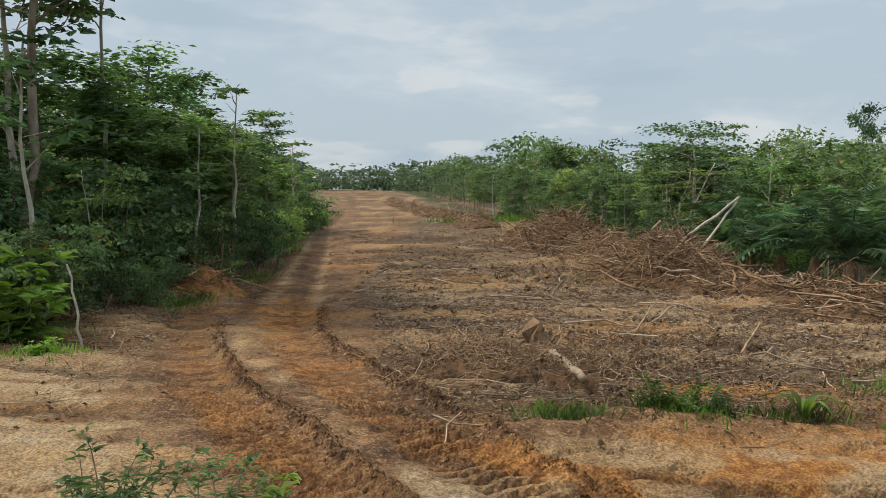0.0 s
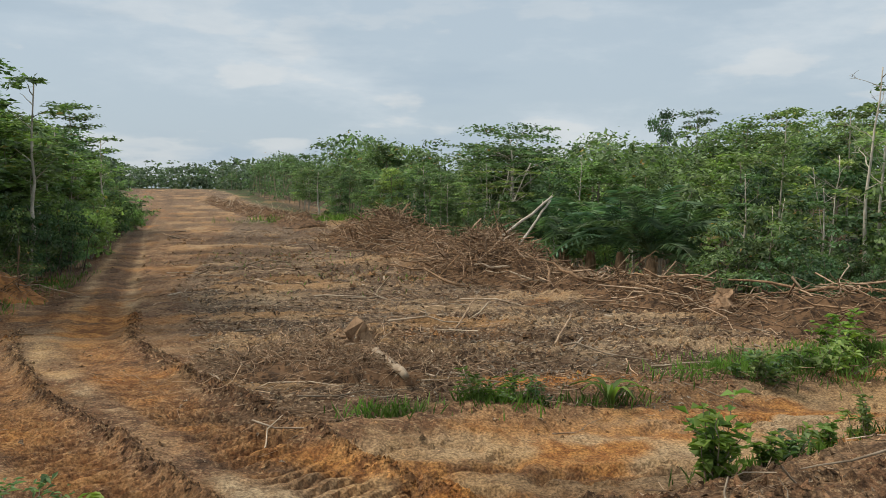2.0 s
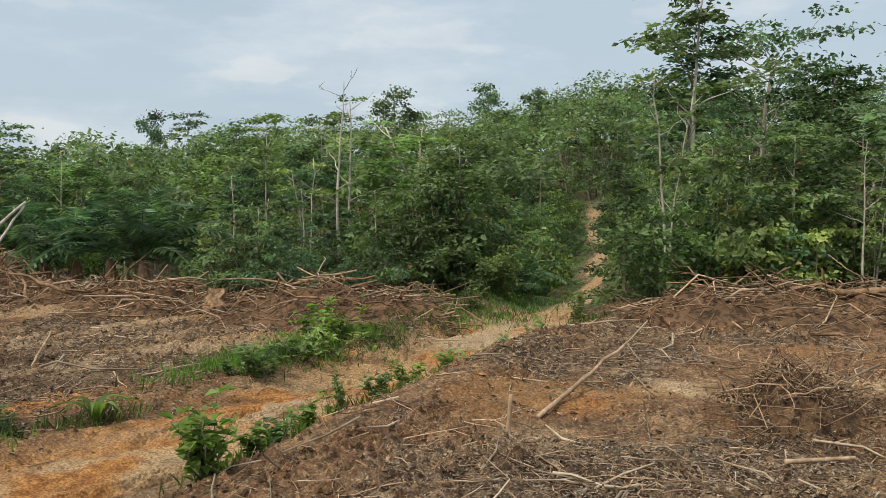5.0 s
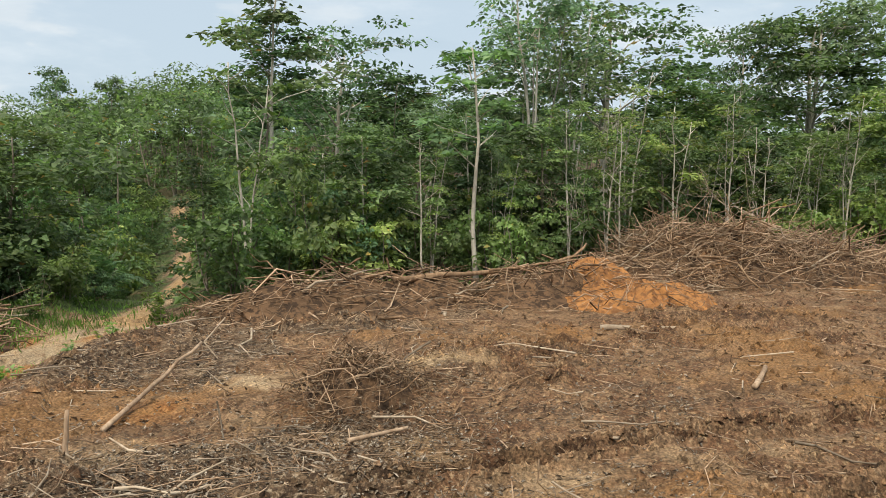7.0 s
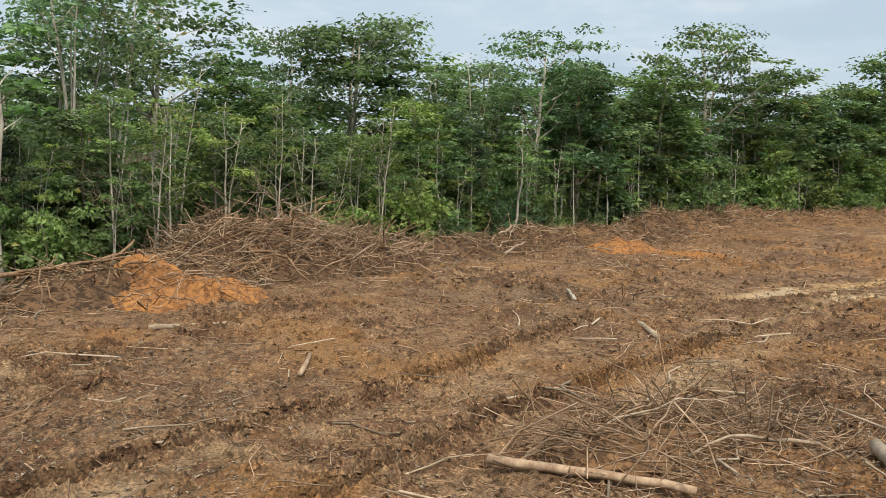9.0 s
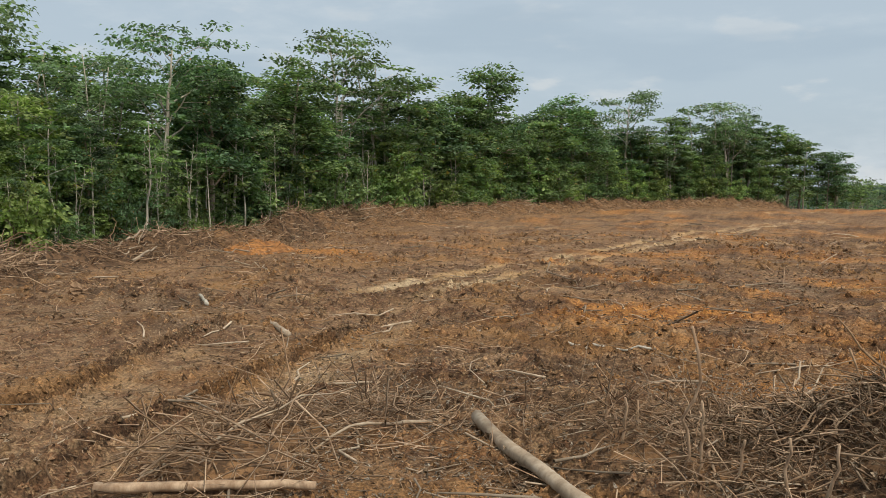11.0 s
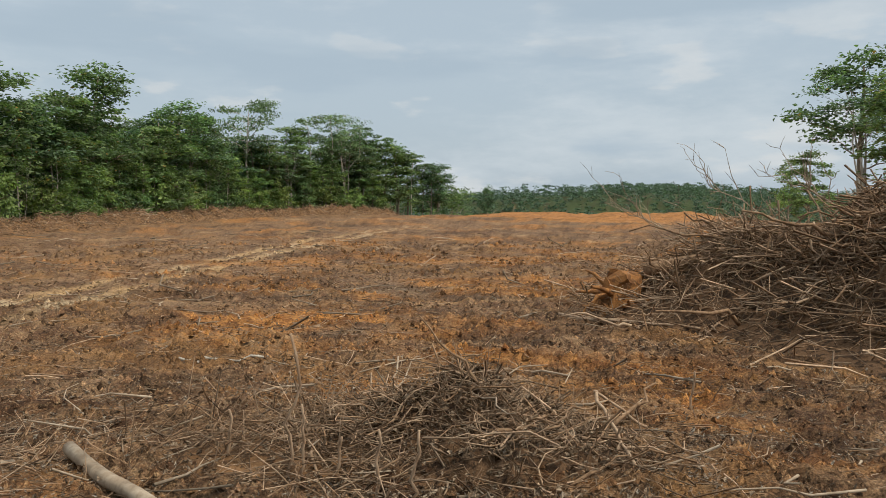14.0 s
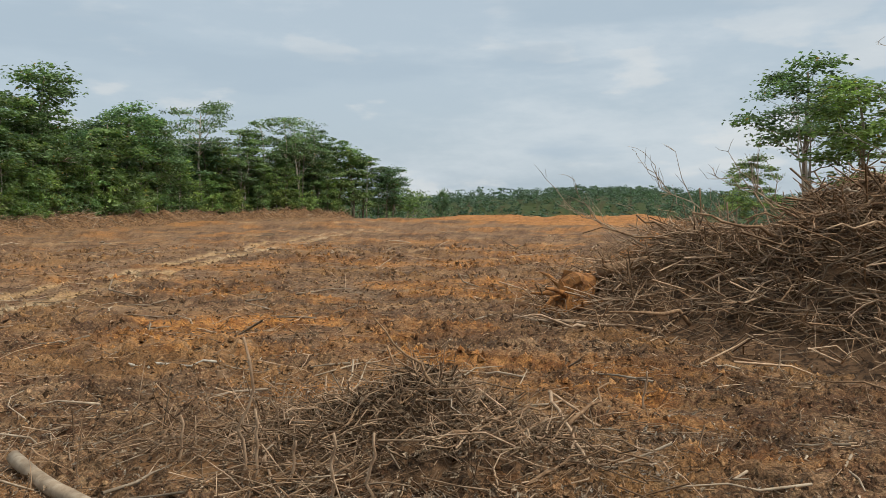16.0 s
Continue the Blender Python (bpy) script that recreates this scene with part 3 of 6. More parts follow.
    for cx, cy, rx, ry, k in ((6.8, 9.9, 1.7, 0.6, 0.75), (8.4, 10.2, 1.1, 0.6, 0.7), (11.5, 10.2, 2.0, 0.8, 0.7), (2.4, 8.7, 1.2, 0.4, 0.6), (1.2, 8.5, 0.5, 0.25, 0.6), (5.2, 56.0, 6.0, 3.5, 1.1), (9.0, 60.0, 8.0, 4.0, 1.0), (-5.4, 11.0, 0.6, 0.5, 0.5), (13.6, 11.6, 2.0, 1.2, 0.7)):
        green = green + k * blob(x, y, cx, cy, rx, ry)
    green = green * (1 - np.clip(path * 1.5, 0, 1)) + smooth(r, 180, 260) * smooth(out, 3, 8)
    return np.clip(np.stack([tan, orange, litter, green], -1), 0, 1)


def damp_shade(x, y):
    """Freshly turned, damp soil: berms, ruts, scattered patches; tread and rut shade painted in."""
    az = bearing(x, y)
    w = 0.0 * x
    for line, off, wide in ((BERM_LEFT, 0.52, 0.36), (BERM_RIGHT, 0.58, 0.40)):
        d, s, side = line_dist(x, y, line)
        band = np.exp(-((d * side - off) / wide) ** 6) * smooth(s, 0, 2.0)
        # shade between the tread bars, put into the colour
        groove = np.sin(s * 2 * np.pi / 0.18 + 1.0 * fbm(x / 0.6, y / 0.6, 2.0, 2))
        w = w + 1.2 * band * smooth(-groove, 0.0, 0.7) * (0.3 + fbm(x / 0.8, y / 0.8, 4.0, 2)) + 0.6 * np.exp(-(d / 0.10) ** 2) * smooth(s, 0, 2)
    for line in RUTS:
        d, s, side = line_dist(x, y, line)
        # damp rut soil, with the shade of the rut painted in
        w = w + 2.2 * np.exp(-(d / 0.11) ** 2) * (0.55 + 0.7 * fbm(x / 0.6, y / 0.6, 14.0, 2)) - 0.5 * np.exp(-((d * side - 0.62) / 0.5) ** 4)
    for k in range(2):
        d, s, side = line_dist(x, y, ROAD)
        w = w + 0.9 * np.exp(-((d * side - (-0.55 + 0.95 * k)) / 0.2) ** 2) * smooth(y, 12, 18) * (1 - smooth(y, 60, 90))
    # darker forest floor outside the clearing, away from the path
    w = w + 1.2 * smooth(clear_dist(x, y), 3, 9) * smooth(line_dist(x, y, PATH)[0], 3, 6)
    # darker soil to the south and farther up the north field
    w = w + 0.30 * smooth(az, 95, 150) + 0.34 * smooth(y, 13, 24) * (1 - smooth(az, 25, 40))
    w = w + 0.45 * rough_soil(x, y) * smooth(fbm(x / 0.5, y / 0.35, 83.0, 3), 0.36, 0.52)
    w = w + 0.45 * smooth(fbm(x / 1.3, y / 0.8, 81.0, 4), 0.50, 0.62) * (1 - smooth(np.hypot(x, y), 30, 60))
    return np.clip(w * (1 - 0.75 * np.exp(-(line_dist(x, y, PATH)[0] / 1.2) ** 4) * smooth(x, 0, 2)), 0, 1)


def wear_and_shade(x, y):
    """Shares of damp and shade-painted soil, dark groove and pale scraped crest, as one colour."""
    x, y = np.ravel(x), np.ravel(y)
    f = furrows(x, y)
    return np.stack([damp_shade(x, y), smooth(0.94 - f, 0.44, 0.60), smooth(f, 0.50, 0.64), np.ones(len(x))], -1)


def build_ground():
    """One sheet to the horizon; its mesh is finest where the path of view passes near."""
    az = np.radians(np.concatenate([np.arange(-34, 192, 0.28), np.arange(192, 326, 3.0)]))
    r = np.concatenate([np.linspace(0.0, 3.6, 8), 2.35 / np.tan(np.arctan(2.35 / 3.9) - np.arange(0, 0.525, 0.0023)), ])
    r = r[(r >= 0) & (r < 170)]
    r = np.concatenate([r[:-1], np.geomspace(r[-1], 2600, 40)])
    A, R = np.meshgrid(az, r, indexing="ij")
    x, y = R * np.sin(A), R * np.cos(A)
    out = clear_dist(x, y)
    z = land(x, y, out) + relief(x, y) * (1 - smooth(R, 60, 140))
    na, nr = A.shape
    i, j = np.meshgrid(np.arange(na), np.arange(nr - 1), indexing="ij")
    i2 = (i + 1) % na
    g = Geo()
    g.put(np.stack([x, y, z], -1), np.stack([i * nr + j, i * nr + j + 1, i2 * nr + j + 1, i2 * nr + j], -1))
    me = g.mesh("ground", False)
    at = me.attributes.new("zone", "FLOAT_COLOR", "POINT")
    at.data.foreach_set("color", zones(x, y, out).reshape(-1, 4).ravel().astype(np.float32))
    at = me.attributes.new("damp_shade", "FLOAT_COLOR", "POINT")
    at.data.foreach_set("color", wear_and_shade(x, y).ravel().astype(np.float32))
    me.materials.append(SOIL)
    return tagged(new("ground", me), "cleared orange-brown clay ground with dry litter", "ground", kind="structure")


build_ground()


# ---- trees ----
def limb(rng, base, heading, rise, ln, sag=0.0, k=5, wander=0.12):
    """Points along a curving limb."""
    q = np.linspace(0, 1, k)
    d = np.array([math.cos(heading) * math.cos(rise), math.sin(heading) * math.cos(rise), math.sin(rise)])
    P = np.asarray(base)[None] + q[:, None] * d * ln
    P[:, 2] += (sag * q ** 2) * ln
    P[1:] += rng.normal(size=(k - 1, 3)) * wander * ln / k
    return P


def extent(ob, geo):
    """Notes the crown's true height and width on the thing."""
    v = np.concatenate(geo.v)
    ob["tall"] = float(np.percentile(v[:, 2], 99.7))
    ob["wide"] = float(2 * np.percentile(np.hypot(v[:, 0] - v[:, 0].mean(), v[:, 1] - v[:, 1].mean()), 95))


# how limbs grow in each kind of crown: length low and high in the crown, rise, sag, pads on a limb, pad radius, pad flatness
HABIT = {
    "flat": (1.0, 0.62, (34, 58), -0.20, 5, (0.075, 0.135), 0.26),
    "round": (0.9, 0.55, (8, 60), 0.05, 4, (0.085, 0.145), 0.75),
    "sparse": (0.9, 0.50, (25, 62), 0.0, 3, (0.075, 0.125), 0.60),
    "shaggy": (0.95, 0.40, (-5, 50), -0.12, 4, (0.075, 0.140), 0.85),
}


def tree_model(name, seed, tall, wide, crown_from, limbs, shape, per, leaf_size, leaf_mat, bark, stem=0.10, stems=1, label="", bare=0.0, light=False):
    """A trunk with limbs that carry pads of small leaves. shape: flat, round, sparse or shaggy."""
    rng = np.random.default_rng(seed)
    ob = thing(name, (0, 0, 0), label, "tree", "forest trees")
    low, high, rises, sag, pads_on, pad, flat = HABIT[shape]
    wood, pads, radii = Geo(), [], []
    for st in range(stems):
        lean = rng.normal(size=2) * (0.015 if stems == 1 else 0.09) * tall
        top = tall * (1.0 if st == 0 else rng.uniform(0.78, 0.97)) * (0.95 if shape != "flat" else 0.80)
        q = np.linspace(0, 1, 9)
        trunk = np.stack([lean[0] * q ** 1.4, lean[1] * q ** 1.4, top * q], -1)
        trunk[1:, :2] += np.cumsum(rng.normal(size=(8, 2)) * 0.006 * tall, axis=0)
        trunk[0] += [rng.normal() * 0.12 * (stems > 1), rng.normal() * 0.12 * (stems > 1), -0.4]
        rad = stem * (1.25 - q) / 1.25 * (1 if st == 0 else 0.75)
        rad[0] *= 1.35
        tube(wood, trunk, np.maximum(rad, 0.012), 6)
        for k in range(limbs):
            f = crown_from + (0.98 - crown_from) * (k + rng.uniform(0, 0.9)) / limbs
            base = np.array([np.interp(f, q, trunk[:, c]) for c in range(3)])
            u = (f - crown_from) / (1 - crown_from)
            swell = math.sin(math.pi * (0.22 + 0.68 * u)) if shape == "round" else 1.0
            ln = wide * 0.46 * (low + (high - low) * u) * swell * rng.uniform(0.6, 1.12)
            rise = radians(rng.uniform(*rises))
            head = k * 2.4 + rng.uniform(-0.6, 0.6)
            P = limb(rng, base, head, rise, ln, sag)
            r0 = max(0.012, float(np.interp(f, q, rad)) * 0.55)
            tube(wood, P, np.linspace(r0, r0 * 0.3, len(P)), 3 if light else 5, False)
            for e in range(pads_on - light):
                g = rng.uniform(0.35, 1.0)
                b2 = np.array([np.interp(g, np.linspace(0, 1, 5), P[:, c]) for c in range(3)])
                P2 = limb(rng, b2, head + rng.uniform(-1.5, 1.5), radians(rng.uniform(-8, 14) if shape == "flat" else rng.uniform(-15, 50)), wide * rng.uniform(0.06, 0.17), 0, 4)
                if not light:
                    tube(wood, P2, np.linspace(r0 * 0.4, 0.006, 4), 3, False)
                if rng.random() >= bare:
                    pads.append(P2[-1])
                    radii.append(wide * rng.uniform(*pad))
            if rng.random() >= bare:
                pads.append(P[-1])
                radii.append(wide * rng.uniform(*pad))
        if bare < 0.3:
            pads.append(trunk[-1])
            radii.append(wide * pad[1])
    part("trunk", wood, bark, ob)
    crown = Geo()
    dome_leaves(crown, rng, pads, np.array(radii), flat, per, leaf_size, not light)
    part("crown", crown, leaf_mat, ob, smooth_faces=False)
    extent(ob, wood if bare > 0.6 else crown)
    return ob


def bush_model(name, seed, tall, wide, stems, per, leaf_size, leaf_mat, label):
    rng = np.random.default_rng(seed)
    ob = thing(name, (0, 0, 0), label, "bush", "undergrowth bushes")
    wood, pads = Geo(), []
    for k in range(stems):
        P = limb(rng, (rng.normal() * wide * 0.16, rng.normal() * wide * 0.16, -0.15), rng.uniform(0, 6.3), radians(rng.uniform(38, 88)), tall * rng.uniform(0.55, 1.05), -0.12, 6)
        tube(wood, P, np.linspace(0.022, 0.006, 6), 3, False)
        for q in (2, 3, 4, 5):
            pads.append(P[q] + rng.normal(size=3) * np.array([1, 1, 0.5]) * wide * 0.10)
    part("stem", wood, BARK, ob)
    crown = Geo()
    dome_leaves(crown, rng, pads, wide * rng.uniform(0.09, 0.17, len(pads)), 0.6, per, leaf_size, True)
    part("foliage", crown, leaf_mat, ob, smooth_faces=False)
    extent(ob, crown)
    return ob


MODELS = {
    "slender": tree_model("slender_tree", 1, 9.0, 3.2, 0.60, 10, "sparse", 36, 0.160, LEAF[1], PALE_BARK, 0.065, label="slender tree with pale trunk and small crown"),
    "slender_b": tree_model("slender_tree", 2, 9.0, 3.4, 0.5, 13, "sparse", 36, 0.160, LEAF[0], BARK, 0.055, label="slender tree with open leafy crown"),
    "umbrella": tree_model("umbrella_tree", 3, 9.0, 8.0, 0.50, 13, "flat", 44, 0.185, GREYLEAF, PALE_BARK, 0.15, label="tall tree with layered flat spreading crown"),
    "tall_pale": tree_model("slender_tree", 26, 9.0, 3.6, 0.50, 12, "sparse", 36, 0.165, GREYLEAF, PALE_BARK, 0.070, label="tall tree with straight pale trunk and airy crown"),
    "umbrella_b": tree_model("umbrella_tree", 4, 9.0, 7.4, 0.48, 14, "flat", 44, 0.180, LEAF[0], PALE_BARK, 0.14, label="tall tree with dark layered spreading crown"),
    "round": tree_model("forest_tree", 5, 8.0, 5.0, 0.30, 17, "round", 60, 0.180, LEAF[0], BARK, 0.13, label="forest tree with dense dark green crown"),
    "round_b": tree_model("forest_tree", 6, 8.0, 4.6, 0.28, 17, "round", 60, 0.175, LEAF[1], BARK, 0.11, label="forest tree with rounded green crown"),
    "shaggy": tree_model("forest_tree", 7, 7.0, 4.2, 0.10, 20, "shaggy", 60, 0.180, LEAF[1], BARK, 0.08, label="young forest tree leafy down to the ground"),
    "shaggy_b": tree_model("forest_tree", 8, 7.0, 3.8, 0.12, 20, "shaggy", 60, 0.180, LEAF[2], BARK, 0.08, label="young yellow-green forest tree leafy from below"),
    "multi": tree_model("multi_stem_tree", 9, 9.0, 5.0, 0.55, 6, "sparse", 26, 0.155, GREYLEAF, PALE_BARK, 0.070, 4, label="tree with several pale crooked stems"),
    "clumpy": tree_model("forest_tree", 28, 8.0, 5.0, 0.38, 11, "round", 64, 0.190, LEAF[0], BARK, 0.13, label="dark tree with open rounded clumps of leaves"),
    "bare": tree_model("bare_tree", 10, 8.0, 3.0, 0.45, 10, "sparse", 40, 0.140, LEAF[1], PALE_BARK, 0.055, label="nearly bare pale tree with thin branches", bare=0.9),
    "bare_b": tree_model("bare_tree", 11, 8.0, 3.6, 0.35, 9, "sparse", 40, 0.140, LEAF[2], PALE_BARK, 0.048, 2, label="half dead tree with pale crooked stems", bare=0.68),
    "belt_round": tree_model("forest_tree", 12, 8.0, 4.8, 0.25, 17, "round", 62, 0.215, LEAF[0], BARK, 0.10, label="forest tree with dark green crown among others", light=True),
    "belt_mid": tree_model("forest_tree", 13, 8.0, 4.6, 0.20, 17, "round", 60, 0.210, LEAF[1], PALE_BARK, 0.09, label="green forest tree among others", light=True),
    "belt_low": tree_model("forest_tree", 14, 7.0, 4.4, 0.06, 19, "shaggy", 62, 0.210, LEAF[1], BARK, 0.08, label="young forest tree leafy from the ground up", light=True),
    "belt_dark": tree_model("forest_tree", 27, 7.0, 4.4, 0.06, 19, "shaggy", 62, 0.210, LEAF[0], BARK, 0.08, label="dark green young forest tree leafy from the ground", light=True),
    "belt_pale": tree_model("forest_tree", 15, 7.0, 4.0, 0.10, 18, "shaggy", 58, 0.200, LEAF[2], BARK, 0.08, label="light green young forest tree", light=True),
    "belt_flat": tree_model("forest_tree", 16, 9.0, 5.6, 0.45, 12, "flat", 46, 0.220, GREYLEAF, PALE_BARK, 0.10, label="forest tree with layered spreading crown", light=True),
    "belt_thin": tree_model("forest_tree", 17, 9.0, 3.4, 0.45, 12, "sparse", 40, 0.195, GREYLEAF, PALE_BARK, 0.08, label="thin pale-stemmed forest tree", light=True),
    "sapling": tree_model("sapling", 18, 5.0, 1.8, 0.5, 8, "sparse", 24, 0.150, LEAF[1], PALE_BARK, 0.04, label="thin crooked pale sapling at the forest edge", bare=0.45, light=True),
    "sapling_b": tree_model("sapling", 19, 5.0, 2.2, 0.4, 8, "sparse", 24, 0.150, LEAF[2], PALE_BARK, 0.035, 2, label="forked crooked pale sapling at the forest edge", bare=0.6, light=True),
    "bush": bush_model("bush", 21, 2.2, 2.4, 11, 50, 0.130, LEAF[1], "leafy green bush at the forest edge"),
    "bush_b": bush_model("bush", 22, 1.8, 2.2, 11, 50, 0.120, LEAF[2], "light green bush at the forest edge"),
    "bush_fine": bush_model("thicket", 24, 2.2, 2.4, 12, 60, 0.110, LEAF[1], "dense small-leaved green bush at the forest edge"),
    "bush_fine_b": bush_model("thicket", 25, 2.0, 2.2, 12, 60, 0.105, LEAF[0], "dense dark small-leaved bush at the forest edge"),
    "bush_c": bush_model("shrub", 23, 2.6, 2.6, 11, 50, 0.135, LEAF[0], "dark green bush at the forest edge"),
}
used = set()


def plant(model, x, y, top=None, wide=None, turn=0.0, z=None):
    """A tree of that model at (x, y); top: height of its tip above the level of the clearing, wide: the crown's width."""
    ob = MODELS[model]
    z = gz(x, y) if z is None else z
    sz = (top - z) / ob["tall"] if top else 1.0
    sx = wide / ob["wide"] if wide else sz
    m = Matrix.LocRotScale((x, y, z), Euler((0, 0, turn)), (sx, sx, sz))
    if model not in used:
        used.add(model)
        ob.matrix_basis = m
        ob.scale = (sx, sx, sz)
        return ob
    made = {}
    for o in (ob, *ob.children):
        made[o] = o.copy()
        scene.collection.objects.link(made[o])
        made[o].parent = made.get(o.parent)
    made[ob].matrix_basis = m
    return made[ob]


def polar(az, r):
    return r * math.sin(radians(az)), r * math.cos(radians(az))


# trees that stand out: model, heading, distance, height of the tip, crown width
for model, az, r, top, wide in (
        ("shaggy", -21.4, 19.6, 4.6, 3.2), ("round_b", -16.8, 27.0, 4.6, 3.6),
        ("slender_b", -26.6, 14.5, 8.8, 4.2), ("slender", -29.5, 17.0, 9.0, 3.4), ("slender", -22.0, 17.5, 8.4, 2.2), ("round_b", -26.0, 21.0, 5.6, 4.4), ("tall_pale", -27.6, 20.0, 9.4, 4.2), ("round_b", -18.6, 30.0, 6.1, 3.4), ("round_b", -20.5, 24.0, 6.0, 4.0),
        ("slender_b", -11.8, 42.0, 6.2, 3.0), ("round_b", -15.2, 36.0, 5.2, 4.0), ("shaggy_b", -17.6, 22.0, 4.2, 3.6), ("shaggy", -14.0, 27.0, 3.8, 3.4), ("round", -13.6, 45.0, 5.2, 4.0), ("shaggy_b", -12.5, 33.0, 3.2, 3.2),
        ("umbrella_b", 17.2, 33.0, 5.0, 5.2), ("round", 17.0, 35.0, 4.2, 4.6), ("bare_b", 16.2, 30.0, 3.4, 2.8), ("round", 8.3, 62.0, 5.8, 3.9), ("bare_b", 7.9, 52.0, 3.4, 3.0), ("round", 19.5, 46.0, 4.4, 3.6), ("shaggy", 21.8, 52.0, 5.2, 2.6), ("clumpy", 27.0, 56.0, 7.6, 2.6),
        ("umbrella", 24.5, 50.0, 5.6, 5.0), ("slender_b", 29.3, 60.0, 8.0, 3.0), ("slender", 11.0, 40.0, 3.6, 2.0), ("slender", 12.6, 33.0, 2.6, 1.6), ("shaggy_b", 22.5, 33.0, 3.4, 3.2),
        ("bare", 39.1, 19.6, 5.1, 1.9), ("bare", 39.9, 20.4, 4.7, 1.8), ("bare_b", 46.0, 22.0, 4.2, 3.4), ("bare", 45.0, 25.0, 4.4, 3.0), ("clumpy", 43.3, 46.0, 8.0, 3.4), ("clumpy", 50.0, 66.0, 10.8, 3.8), ("clumpy", 53.0, 68.0, 10.6, 3.2), ("round_b", 32.0, 50.0, 6.4, 4.5),
        ("tall_pale", 63.0, 20.8, 7.6, 3.4), ("slender_b", 62.6, 22.0, 6.6, 2.6), ("umbrella_b", 67.4, 25.5, 7.1, 5.2), ("slender_b", 71.0, 25.0, 5.4, 3.0), ("multi", 81.0, 23.5, 8.6, 4.0), ("multi", 83.4, 24.5, 7.6, 3.6), ("umbrella_b", 86.0, 30.0, 8.4, 8.2), ("tall_pale", 77.5, 27.0, 6.6, 3.6), ("tall_pale", 80.2, 25.5, 7.2, 3.0), ("tall_pale", 104.8, 31.0, 6.4, 2.8), ("tall_pale", 116.0, 35.0, 7.0, 3.2),
        ("umbrella", 98.9, 34.0, 8.9, 7.0), ("umbrella_b", 94.6, 32.0, 8.0, 4.2), ("slender_b", 90.5, 29.0, 6.0, 3.0), ("round_b", 92.0, 29.0, 5.5, 4.0), ("umbrella_b", 111.6, 34.0, 8.5, 6.0), ("multi", 107.5, 33.0, 7.0, 4.2), ("round", 114.5, 36.0, 7.4, 4.0), ("umbrella_b", 123.2, 40.0, 9.7, 6.0), ("bare_b", 126.0, 38.0, 8.6, 4.0), ("round_b", 119.6, 38.0, 7.6, 4.6), ("round", 121.0, 36.0, 6.0, 4.0),
        ("round", 133.3, 38.0, 7.7, 3.6), ("slender", 132.6, 37.0, 6.2, 2.0), ("umbrella", 142.8, 62.0, 9.4, 5.4), ("round_b", 138.0, 55.0, 8.2, 4.6), ("tall_pale", 147.2, 70.0, 9.0, 3.4), ("tall_pale", 148.6, 74.0, 9.6, 3.8), ("multi", 149.6, 78.0, 9.7, 4.6), ("tall_pale", 150.4, 82.0, 9.4, 3.6), ("slender", 151.2, 86.0, 8.8, 3.4), ("slender", 152.2, 90.0, 8.6, 3.2), ("tall_pale", 153.2, 96.0, 8.2, 3.4), ("slender", 154.2, 102.0, 7.4, 3.2), ("slender", 155.0, 108.0, 6.6, 3.2),
        ("clumpy", 183.4, 42.0, 8.9, 5.6), ("multi", 183.8, 42.6, 7.9, 5.0), ("round_b", 187.0, 38.0, 7.4, 5.0), ("umbrella", 157.6, 175.0, 3.4, 5.0), ("round", 159.5, 175.0, 4.4, 3.6), ("shaggy", 180.6, 33.0, 4.0, 1.8), ("bare", 188.0, 32.0, 8.2, 3.0)):
    x, y = polar(az, r)
    while clear_dist(np.array([x]), np.array([y]))[0] < 1.8:
        r, top, wide = r * 1.03, 2.3 + (top - 2.3) * 1.03, wide * 1.03
        x, y = polar(az, r)
    plant(model, x, y, top, wide, az * 0.7)

# the forest's near belt, scattered
rng = np.random.default_rng(77)
fill = ["belt_round", "belt_mid", "belt_low", "belt_pale", "belt_thin", "belt_dark", "belt_flat", "belt_mid", "belt_round", "belt_dark"]
step = 3.2
spots = [(ix * step + rng.uniform(-1.1, 1.1), iy * step + rng.uniform(-1.1, 1.1)) for ix in range(-13, 22) for iy in range(-38, 24)]
spots = np.array(spots)
outs = clear_dist(spots[:, 0], spots[:, 1])
for (x, y), o in zip(spots, outs):
    az, r = float(bearing(x, y)), math.hypot(x, y)
    if not (1.6 < o < (7.4 if r < 60 else 4.5)) or not (-40 < az < 190) or r > 130 or (x < 0 and y < 4) or (y < -95 and x < 47) or line_dist(np.array([x]), np.array([y]), PATH)[0][0] < 2.3:
        continue
    if 17.0 < az < 30 and r < 29:
        continue
    el = np.interp(az, [-40, -25, -22.5, -18, -14, -10, 0, 20, 36, 50, 57, 62, 75, 90, 125, 140, 150, 157, 175, 190], [8, 7, 6.0, 5.2, 3.4, 1.8, 1.6, 1.4, 3.2, 4.4, 4.8, 4.6, 4.2, 4.2, 4.4, 5.4, 4.8, 2.2, 1.0, 6])
    top = 2.3 + r * math.tan(radians(el)) * rng.uniform(0.62, 1.05)
    z = gz(x, y)
    top = min(max(top, z + 2.2), z + 10.5)
    model = fill[rng.integers(len(fill))]
    if model == "belt_flat" and (top - z < 6 or r > 60):
        model = "belt_mid"
    plant(model, x, y, top, (top - z) * rng.uniform(0.48, 0.75), rng.uniform(0, 6.3), z)

